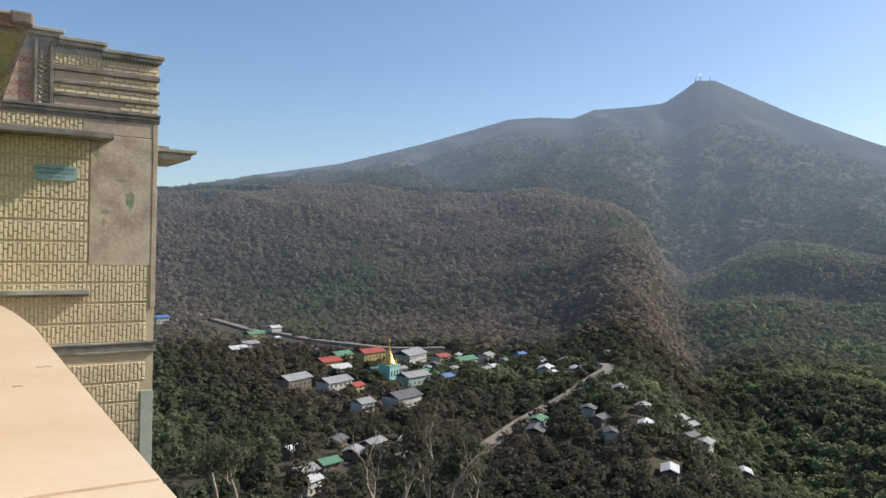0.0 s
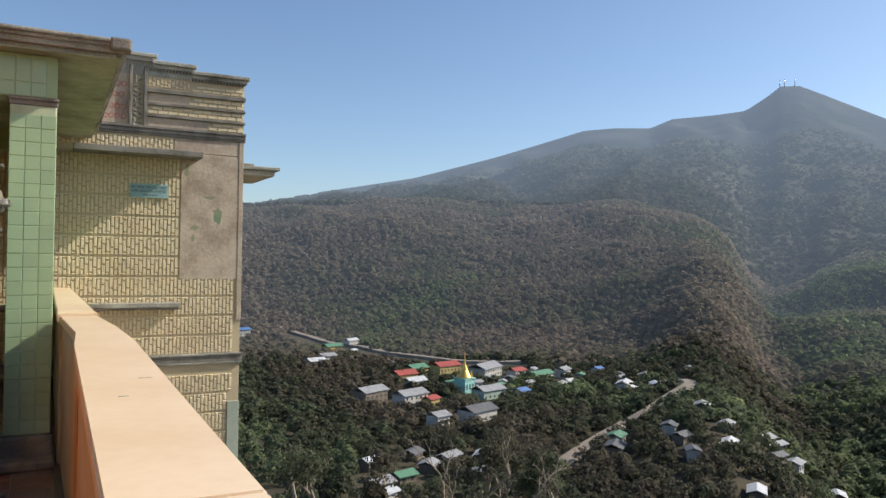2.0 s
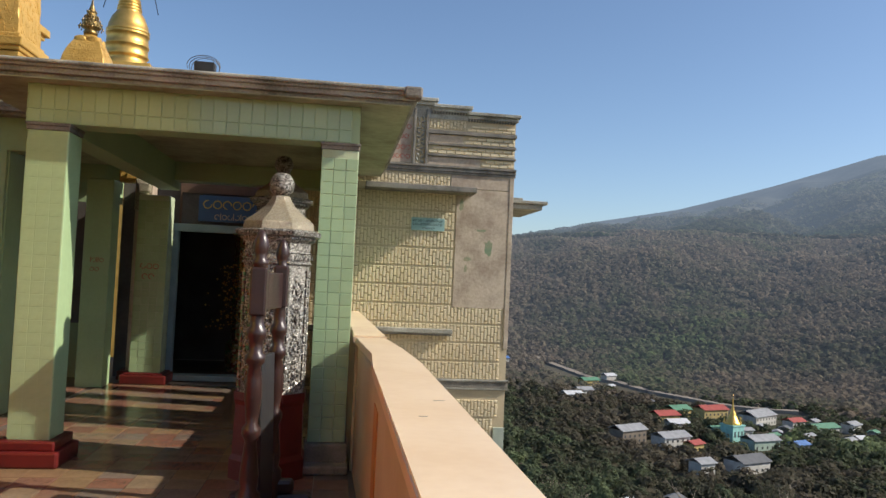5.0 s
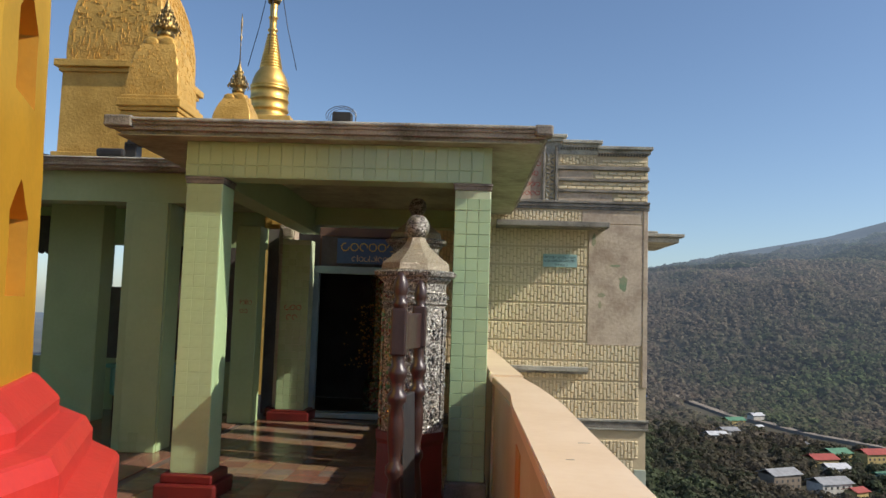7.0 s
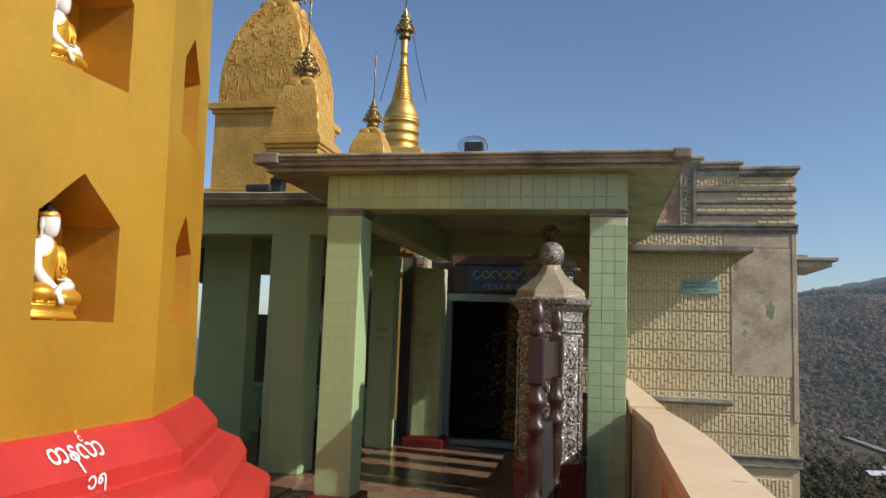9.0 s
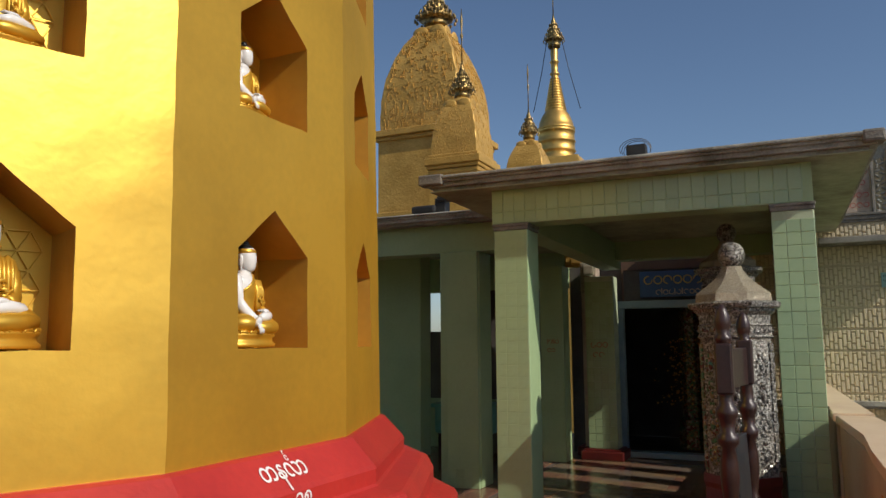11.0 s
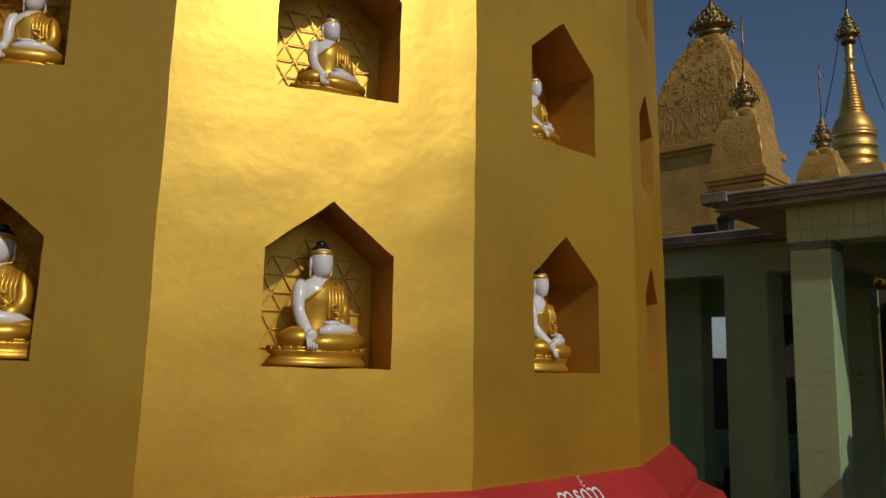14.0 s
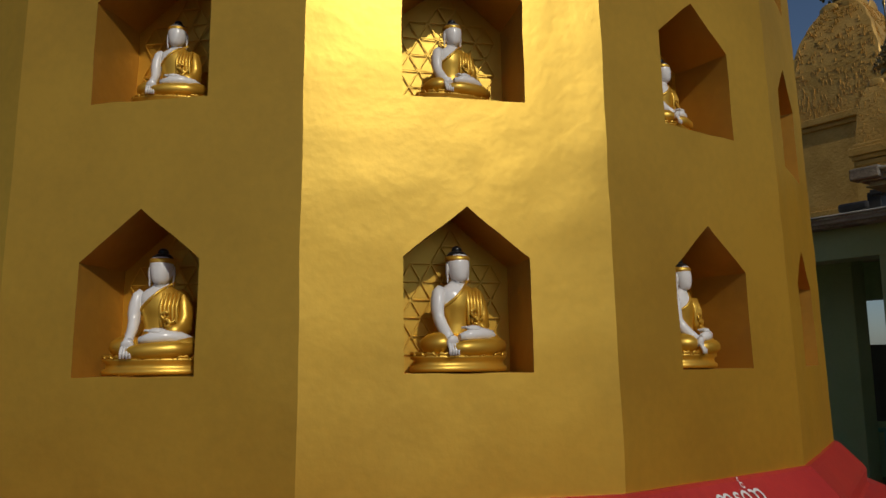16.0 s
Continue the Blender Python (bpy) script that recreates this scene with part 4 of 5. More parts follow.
def turned_post(x, y, k, z_top):
    prof = [(0.055, FLOOR), (0.075, 0.1), (0.075, 0.3), (0.05, 0.33), (0.06, 0.4), (0.05, 0.5), (0.036, 0.62), (0.058, 0.66), (0.058, 0.7), (0.036, 0.73), (0.044, 0.8), (0.054, 0.9), (0.05, 1.0), (0.038, 1.08),
            (0.062, 1.11), (0.062, 1.15), (0.04, 1.17), (0.046, 1.24), (0.062, 1.27), (0.062, 1.31), (0.042, 1.33), (0.042, 1.38), (0.042, 1.7), (0.05, 1.71), (0.05, 1.735), (0.034, 1.75), (0.044, 1.79), (0.05, 1.82), (0.044, 1.86), (0.028, 1.9), (0.012, 1.925)]
    return part("post", lathe([(r * k, FLOOR + (z - FLOOR) * (z_top - FLOOR) / 1.875) for r, z in prof], 16, x, y), M_wood, stand)


turned_post(-0.605, 4.6, 1.0, 1.92)
turned_post(-0.515, 5.2, 0.95, 1.895)
bm = box(-0.655, -0.555, 4.54, 4.66, 1.39, 1.69, 0.012)
part("block", bm, M_wood, stand)
part("block", box(-0.565, -0.465, 5.14, 5.26, 1.42, 1.71, 0.012), M_wood, stand)
bm = box(-0.025, 0.025, -0.28, 0.28, 1.42, 1.66, 0.008)
panel = part("crosspiece", bm, M_wood, stand)
panel.matrix_world = Matrix.Translation((-0.56, 4.9, 0)) @ pose(0, 0, 0, 0, 0, -8.5)
bm = box(-0.03, 0.03, -0.28, 0.28, 0.3, 0.42, 0.008)
low = part("stretcher", bm, M_wood, stand)
low.matrix_world = Matrix.Translation((-0.56, 4.9, 0)) @ pose(0, 0, 0, 0, 0, -8.5)
for x, y in ((-0.605, 4.6), (-0.515, 5.2)):
    part("foot", add_box(box(x - 0.28, x + 0.28, y - 0.05, y + 0.05, FLOOR, 0.14, 0.02), x - 0.16, x + 0.16, y - 0.045, y + 0.045, 0.14, 0.24, 0.03), M_wood, stand)
board = tagged(part("leaning_board", box(-0.02, 0.02, -0.18, 0.18, FLOOR, 1.12, 0.006), M_lampblack), "narrow dark board leaning inside the wooden stand", "board")
board.matrix_world = Matrix.Translation((-0.53, 4.9, 0)) @ pose(0, 0, 0, 0, -2, -8)

# ---- tower ----
tower = tagged(new("tower"), "tall tower clad in cream relief tiles and weathered plaster", "building")
TY = 10.62
part("wall", box(-0.75, 2.36, TY, 14.2, -30, 4.02), M_tower, tower)
bars = bmesh.new()
PROUD = 0.017


def bar(x0, x1, z0, z1):
    v = [bars.verts.new(p) for p in ((x0, TY, z0), (x1, TY, z0), (x1, TY, z1), (x0, TY, z1), (x0 + 0.006, TY - PROUD, z0 + 0.006), (x1 - 0.006, TY - PROUD, z0 + 0.006), (x1 - 0.006, TY - PROUD, z1 - 0.006), (x0 + 0.006, TY - PROUD, z1 - 0.006))]
    for q in ((4, 5, 6, 7), (0, 1, 5, 4), (1, 2, 6, 5), (2, 3, 7, 6), (3, 0, 4, 7)):
        bars.faces.new([v[i] for i in q])


def stripes(x0, x1, z0, z1):
    """One course of relief tiles: upright bars with staggered breaks."""
    n = max(1, round((x1 - x0) / 0.05))
    w = (x1 - x0) / n
    for i in range(n):
        a, b = x0 + i * w + 0.005, x0 + (i + 1) * w - 0.005
        ends = [z0 + 0.008] + [z0 + (z1 - z0) * k for k in ((0.33, 0.86), (0.58,), (0.18, 0.78), (0.42,))[i % 4]] + [z1 - 0.008]
        for p, q in zip(ends, ends[1:]):
            bar(a, b, p + 0.008, q - 0.008)


def courses(x0, x1, z0, z1):
    """Courses of lying bricks."""
    n = max(1, round((z1 - z0) / 0.055))
    hgt = (z1 - z0) / n
    for j in range(n):
        x = x0 + (0.06 if j % 2 else 0)
        while x < x1 - 0.04:
            bar(x + 0.005, min(x + 0.125, x1), z0 + j * hgt + 0.005, z0 + (j + 1) * hgt - 0.005)
            x += 0.13


z = 2.92
while z > -1.9:
    low_z = z - 0.268
    right = 1.51 if low_z > 1.2 else (2.26 if low_z > -0.5 else 2.19)
    if not (0.05 < low_z + 0.13 < 0.3) and not (0.84 < low_z + 0.13 < 0.9):
        stripes(-0.7, right, low_z, z)
    z = low_z
stripes(-0.7, 1.42, 3.01, 3.19)
stripes(1.08, 1.62, 3.84, 3.99)
courses(1.64, 2.35, 3.84, 3.93)
courses(1.60, 2.35, 3.65, 3.76)
courses(1.08, 2.35, 3.49, 3.60)
courses(1.87, 2.35, 3.33, 3.44)
rel = part("relief_tiles", bars, M_bar, tower, "cream upright relief bars")
rel["kind"] = "stuff"


def band(name, x0, x1, z0, z1, out, mat, label=""):
    return part(name, box(x0, x1, TY - out, TY + 0.02, z0, z1, 0.006), mat, tower, label)


for z0, z1, o in ((3.775, 3.83, 0.05), (3.61, 3.645, 0.04), (3.45, 3.485, 0.045), (3.285, 3.32, 0.06), (3.235, 3.28, 0.045), (3.2, 3.23, 0.03)):
    band("string_course", -0.7 if z1 < 3.33 else 1.06, 2.385 if z1 < 3.33 else 2.375, z0, z1, o, M_concrete_dark, "dark weathered moulding")
band("plaster_panel", 1.08, 1.58, 3.65, 3.77, 0.012, M_plaster)
band("plaster_panel", 1.08, 1.85, 3.325, 3.445, 0.012, M_plaster)
band("plaster_panel", 1.43, 2.3, 3.0, 3.2, 0.014, M_plaster)
for x0, x1, zt in ((0.4, 1.13, 4.28), (1.13, 1.64, 4.2), (1.64, 2.36, 4.12)):
    part("parapet_step", box(x0, x1, TY - 0.01, TY + 0.3, 4.0, zt - 0.09), M_concrete, tower)
    bm = box(x0 - 0.01, x1 + 0.06, TY - 0.09, TY + 0.36, zt - 0.05, zt, 0.01)
    add_box(bm, x0, x1 + 0.03, TY - 0.05, TY + 0.33, zt - 0.1, zt - 0.05, 0.006)
    part("cornice", bm, M_concrete, tower, "weathered grey stepped cornice")
bm = bmesh.new()
for i in range(30):
    add_box(bm, 1.1 + i * 0.042, 1.12 + i * 0.042, TY - 0.035, TY, (4.07 if i < 13 else 3.985), (4.1 if i < 13 else 4.02))
part("dentils", bm, M_concrete_dark, tower)["kind"] = "stuff"
# pierced carved strip and the red letters beside it
band("carved_frame", 0.85, 0.885, 3.28, 4.12, 0.05, M_concrete_dark)
band("carved_frame", 1.03, 1.07, 3.28, 4.12, 0.05, M_concrete_dark)
bm = bmesh.new()
rnd = random.Random(4)
for j in range(11):
    for i in range(2):
        bmesh.ops.create_uvsphere(bm, u_segments=8, v_segments=5, radius=0.028, matrix=Matrix.Translation((0.925 + i * 0.062 + rnd.uniform(-0.008, 0.008), TY - 0.012, 3.33 + j * 0.064 + (0.03 if i else 0))) @ pose(0, 0, 0, 0, rnd.uniform(0, 180), 0) @ Matrix.Diagonal((1.3, 0.8, 0.55, 1)))
part("carving", bm, M_concrete, tower, "grey stucco leaf carving")
band("plaster_panel", 0.4, 0.84, 3.33, 4.1, 0.006, M_plaster)
round_script([(0.45, 0.82, 3.42, 0.075), (0.45, 0.82, 3.55, 0.075), (0.45, 0.82, 3.71, 0.075), (0.45, 0.82, 3.85, 0.075)], lambda u, w, d: (u, TY - 0.008 - d, w), M_redink, "lettering", tower, depth=0.012)
# canopy, plaster field, ledges
canopy = band("canopy", 0.2, 1.72, 2.905, 2.95, 0.5, M_concrete_dark, "thin weathered concrete canopy")
part("canopy_edge", box(0.19, 1.73, TY - 0.52, TY - 0.44, 2.89, 2.965, 0.006), M_concrete_dark, canopy)
part("canopy_end", box(1.65, 1.735, TY - 0.44, TY, 2.89, 2.964, 0.006), M_concrete_dark, canopy)
band("plaster_panel", 1.525, 2.3, 1.275, 2.99, 0.018, M_plaster, "patchy bare brown plaster field")
for x, zz, sx, sz in ((1.72, 1.98, 0.07, 0.05), (1.70, 1.84, 0.03, 0.08), (2.02, 2.15, 0.09, 0.16), (1.60, 2.75, 0.045, 0.14), (1.9, 2.4, 0.12, 0.03)):
    bm = bmesh.new()
    pts = [(x + sx * (0.7 + 0.5 * noise.noise(Vector((i * 0.9, x, zz)))) * math.cos(i * math.pi / 9), TY - 0.0195, zz + sz * (0.7 + 0.5 * noise.noise(Vector((x, i * 0.8, zz)))) * math.sin(i * math.pi / 9)) for i in range(18)]
    bm.faces.new([bm.verts.new(p) for p in pts])
    part("paint_trace", bm, M_moss, tower, "flaking green paint patch")
band("corner_strip", 2.3, 2.365, 0.7, 3.2, 0.024, M_plaster)
band("corner_strip", 2.2, 2.362, -6, -0.43, 0.03, M_pipe, "pale green corner pipe casing")
ledge = band("ledge", -0.7, 1.53, 0.9, 0.96, 0.14, M_concrete, "white and grey weathered ledge")
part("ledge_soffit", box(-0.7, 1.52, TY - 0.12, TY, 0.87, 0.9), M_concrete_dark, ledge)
band("string_course", -0.7, 2.4, 0.22, 0.25, 0.05, M_concrete)
band("string_course", -0.7, 2.39, 0.13, 0.219, 0.03, M_concrete_dark)
band("string_course", -0.7, 2.4, 0.1, 0.129, 0.04, M_concrete)
plaque = tagged(new("wall_plaque"), "small turquoise plaque with dark lines of writing on the wall", "plaque")
part("plate", box(0.88, 1.36, TY - 0.045, TY - 0.016, 2.36, 2.545, 0.004), M_plaque, plaque)
round_script([(0.9, 1.34, 2.5, 0.035), (0.9, 1.34, 2.45, 0.035), (1.04, 1.24, 2.395, 0.03)], lambda u, w, d: (u, TY - 0.045 - d, w), M_ink, "lettering", plaque, stroke=0.22, depth=0.003)
part("downpipe", lathe([(0.035, 2.62), (0.035, 3.25)], 10, 2.41, 11.0), M_white, tower, "white plastic downpipe")
bm = box(2.36, 3.0, 11.0, 12.6, 2.88, 2.93, 0.01)
add_box(bm, 2.36, 2.93, 11.05, 12.5, 2.8, 2.88, 0.01)
add_box(bm, 2.4, 2.62, 11.05, 11.5, 2.93, 2.97, 0.01)
part("side_canopy", bm, M_concrete, tower, "weathered concrete side canopy")

# ---- golden stupa with niches ----
CX, CY, RS = -4.975, 2.39, 2.845
FACE_AZ = [-24.2 + 22.5 * (k - 1) for k in range(16)]   # face 1 looks at the terrace's middle
HALF = math.tan(radians(11.25))
NICHE_W, NICHE_S, NICHE_A, NICHE_D = 0.452, 0.395, 0.575, 0.275
NICHE_Z = (1.685, 2.655, 3.61)
NICHE_OFF = {0: -0.03, 1: 0.016, 2: 0.02}   # some niches are shifted along their face to fit the camera's view
stupa = tagged(new("stupa"), "gold painted many-sided stupa with niches on a red stepped base", "stupa")


def apothem(z):
    return (RS - 0.02 * (z - 1.7)) * math.cos(radians(11.25))


def face_point(az, u, z, depth=0.0):
    a = radians(az)
    r = apothem(z) - depth
    return Vector((CX + r * math.cos(a) - u * math.sin(a), CY + r * math.sin(a) + u * math.cos(a), z))


def drum():
    bm = bmesh.new()
    cuts = [1.2]
    for nz in NICHE_Z:
        cuts += [nz - 0.08, nz + NICHE_A + 0.08]
    cuts.append(4.7)
    for face, az in enumerate(FACE_AZ):
        off = NICHE_OFF.get(face, 0.0)

        def P(u, z, d=0.0):
            return bm.verts.new(face_point(az, u, z, d))

        def edge(z):
            return apothem(z) * HALF
        w = NICHE_W / 2
        for i, (z0, z1) in enumerate(zip(cuts, cuts[1:])):
            def quad(u0, u1, a, c):
                def at(u, z):
                    return P(math.copysign(edge(z), u) if abs(u) > 0.4 else u + off, z)
                bm.faces.new((at(u0, a), at(u1, a), at(u1, c), at(u0, c)))
            cols = (-0.5, -w, 0.0, w, 0.5)
            if i % 2 == 0:
                for u0, u1 in zip(cols, cols[1:]):
                    quad(u0, u1, z0, z1)
                continue
            b = NICHE_Z[i // 2]
            for a, c in ((z0, b), (b, b + NICHE_S), (b + NICHE_S, z1)):
                quad(-0.5, -w, a, c)
                quad(w, 0.5, a, c)
            quad(-w, 0.0, z0, b)
            quad(0.0, w, z0, b)
            bm.faces.new((P(off - w, b + NICHE_S), P(off, b + NICHE_A), P(off, z1), P(off - w, z1)))
            bm.faces.new((P(off, b + NICHE_A), P(off + w, b + NICHE_S), P(off + w, z1), P(off, z1)))
            hole = [(off + u, z) for u, z in ((-w, b), (0.0, b), (w, b), (w, b + NICHE_S), (0.0, b + NICHE_A), (-w, b + NICHE_S))]
            for j in range(6):
                p, q = hole[j], hole[(j + 1) % 6]
                # niche walls take the darker gold that carries their shade
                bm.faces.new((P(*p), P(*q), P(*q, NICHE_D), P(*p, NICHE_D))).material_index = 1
            bm.faces.new([P(u, z, NICHE_D) for u, z in (hole[0], hole[1], hole[4], hole[5])])
            bm.faces.new([P(u, z, NICHE_D) for u, z in (hole[1], hole[2], hole[3], hole[4])])
    bm.faces.new([bm.verts.new(face_point(az - 11.25, 0, 4.7, apothem(4.7) - apothem(4.7) / math.cos(radians(11.25)))) for az in FACE_AZ])
    bmesh.ops.remove_doubles(bm, verts=bm.verts, dist=0.0005)
    bmesh.ops.subdivide_edges(bm, edges=[e for e in bm.edges if e.calc_length() > 0.12], cuts=5, use_grid_fill=True)
    for v in bm.verts:
        d = Vector((v.co.x - CX, v.co.y - CY, 0)).normalized()
        s = 0.0042 * noise.noise(v.co * 2.0) + 0.0028 * noise.noise(v.co * 7.0)
        v.co += d * s + Vector((0, 0, 0.004 * noise.noise(v.co * 9)))
        t = Vector((-d.y, d.x, 0))
        v.co += t * 0.004 * noise.noise(v.co * 6 + Vector((5, 1, 2)))
    for f in bm.faces:
        f.smooth = True
    ob = part("drum", bm, [M_gold, M_gold_shade], stupa, "uneven gold painted plaster drum")
    ob.data.set_sharp_from_angle(angle=radians(18))
    ob.modifiers.new("even_shading", "WEIGHTED_NORMAL").keep_sharp = True
    return ob


drum()
RB = [(2.87, 1.272), (2.885, 1.262), (2.99, 1.15), (3.0, 1.13), (2.998, 1.065), (3.01, 1.055), (3.12, 1.035), (3.14, 1.025), (3.18, 0.955), (3.18, 0.86), (3.31, 0.82), (3.33, 0.79), (3.33, FLOOR)]
bm = lathe(RB, 16, CX, CY, -12.95, False)
part("base", bm, M_red, stupa, "glossy red painted stepped base")
part("cap", lathe([(2.72, 4.69), (2.9, 4.72), (2.92, 4.85), (2.6, 5.0), (2.5, 5.3), (1.6, 6.4), (0.9, 7.6), (0.3, 9.2)], 16, CX, CY, -12.95, False), M_gold, stupa)


def red_place(az):
    """Along the sloping top of the red base."""
    def at(u, w, d):
        a = radians(az)
        k = (1.262 - w) / (1.262 - 1.15)
        r = (2.885 + 0.105 * k) * math.cos(radians(11.25)) + d * 0.7
        return Vector((CX + r * math.cos(a) - u * math.sin(a), CY + r * math.sin(a) + u * math.cos(a), w + d * 0.7))
    return at


def red_low(az):
    def at(u, w, d):
        a = radians(az)
        r = 2.999 * math.cos(radians(11.25)) + d
        return Vector((CX + r * math.cos(a) - u * math.sin(a), CY + r * math.sin(a) + u * math.cos(a), w))
    return at


def painted_word(body, u0, w0, size, place_at, mat, name, parent, depth=0.004):
    """Painted characters laid on a surface."""
    curve = bpy.data.curves.new(name, "FONT")
    curve.body, curve.size, curve.resolution_u, curve.offset = body, size, 3, 0.012 * size
    ob = new(name, curve)
    bpy.context.view_layer.update()
    flat = ob.to_mesh()
    bm = bmesh.new()
    vs = [bm.verts.new(place_at(u0 + v.co.x, w0 + v.co.y, depth)) for v in flat.vertices]
    for p in flat.polygons:
        if len(set(p.vertices)) > 2:
            bm.faces.new([vs[i] for i in p.vertices])
    ob.to_mesh_clear()
    bpy.data.objects.remove(ob)
    bpy.data.curves.remove(curve)
    return part(name, bm, mat, parent)


painted_word("\u1010\u1014\u101c\u102c", -0.168, 1.182, 0.088, red_place(FACE_AZ[2]), M_white, "inscription", stupa)
painted_word("\u1004\u103a", 0.022, 1.236, 0.036, red_place(FACE_AZ[2]), M_white, "inscription", stupa)
painted_word("\u1041\u1045", -0.03, 1.078, 0.088, red_low(FACE_AZ[2]), M_white, "inscription", stupa)


# raised star pattern on the niche backs
def star_panel():
    bm = bmesh.new()

    def inside(u, z):
        return abs(u) < NICHE_W / 2 - 0.012 and 0.01 < z < NICHE_S + (NICHE_A - NICHE_S) * (1 - abs(u) / (NICHE_W / 2)) - 0.02

    def strip(u0, z0, u1, z1):
        if not (inside(u0, z0) and inside(u1, z1)):
            return
        d = Vector((0, u1 - u0, z1 - z0))
        s = Vector((0, -d.z, d.y)).normalized() * 0.0018
        a, b = Vector((0.0, u0, z0)), Vector((0.0, u1, z1))
        top = Vector((0.003, 0, 0))
        lo = [bm.verts.new(p) for p in (a - s * 1.6, b - s * 1.6, b + s * 1.6, a + s * 1.6)]
        hi = [bm.verts.new(p + top) for p in (a - s, b - s, b + s, a + s)]
        bm.faces.new(hi)
        for i in range(4):
            bm.faces.new((lo[i], lo[(i + 1) % 4], hi[(i + 1) % 4], hi[i]))
    c = 0.155
    for j in range(7):
        for i in range(-3, 4):
            u, z = i * c + (c / 2 if j % 2 else 0), j * c * 0.87
            for k in range(0, 12, 2):
                a = radians(30 * k)
                a2 = radians(30 * k + 60)
                strip(u + 0.5 * c * math.cos(a), z + 0.5 * c * math.sin(a), u + 0.5 * c * math.cos(a2), z + 0.5 * c * math.sin(a2))
                strip(u + 0.05 * c * math.cos(a), z + 0.05 * c * math.sin(a), u + 0.47 * c * math.cos(a), z + 0.47 * c * math.sin(a))
    return bm


def face_pose(k, z, depth):
    az = FACE_AZ[k]
    return Matrix.Translation(face_point(az, NICHE_OFF.get(k, 0.0), z, depth)) @ pose(0, 0, 0, 0, 0, az)


SEEN_NICHES = [(k, nz) for k in (15, 0, 1, 2, 3, 4) for nz in NICHE_Z]
panel_mesh = None
for k, nz in SEEN_NICHES:
    if panel_mesh is None:
        ob = part("star_panel", star_panel(), M_gold, stupa, "raised star pattern on gold")
        panel_mesh = ob.data
    else:
        ob = new("star_panel", panel_mesh)
        ob.parent = stupa
    ob["kind"] = "stuff"
    ob.matrix_world = face_pose(k, nz, NICHE_D - 0.004)


# ---- seated statues: one plain mesh each ----
def blob(bm, at, scale, mat, turn=(0, 0, 0), seg=14):
    made = bmesh.ops.create_uvsphere(bm, u_segments=seg, v_segments=max(6, seg * 2 // 3), radius=1.0, matrix=pose(*at, *turn) @ Matrix.Diagonal((*scale, 1)))
    for f in set(f for v in made["verts"] for f in v.link_faces):
        f.material_index, f.smooth = mat, True


def tube(bm, points, radii, mat, n=10):
    rows = []
    for i, p in enumerate(points):
        p = Vector(p)
        d = (Vector(points[min(i + 1, len(points) - 1)]) - Vector(points[max(i - 1, 0)])).normalized()
        u = d.cross(Vector((0.3, 0.2, 1))).normalized()
        v = d.cross(u)
        rows.append([tuple(p + (u * math.cos(2 * math.pi * j / n) + v * math.sin(2 * math.pi * j / n)) * radii[i]) for j in range(n)])
    rings(bm, rows, True, mat, True)


def oval(bm, profile, mat, n=24):
    """Rings (half depth, half width, height, forward) stacked into a body."""
    rings(bm, [[(f + a * math.cos(2 * math.pi * i / n), b * math.sin(2 * math.pi * i / n), z) for i in range(n)] for a, b, z, f in profile], True, mat, True)


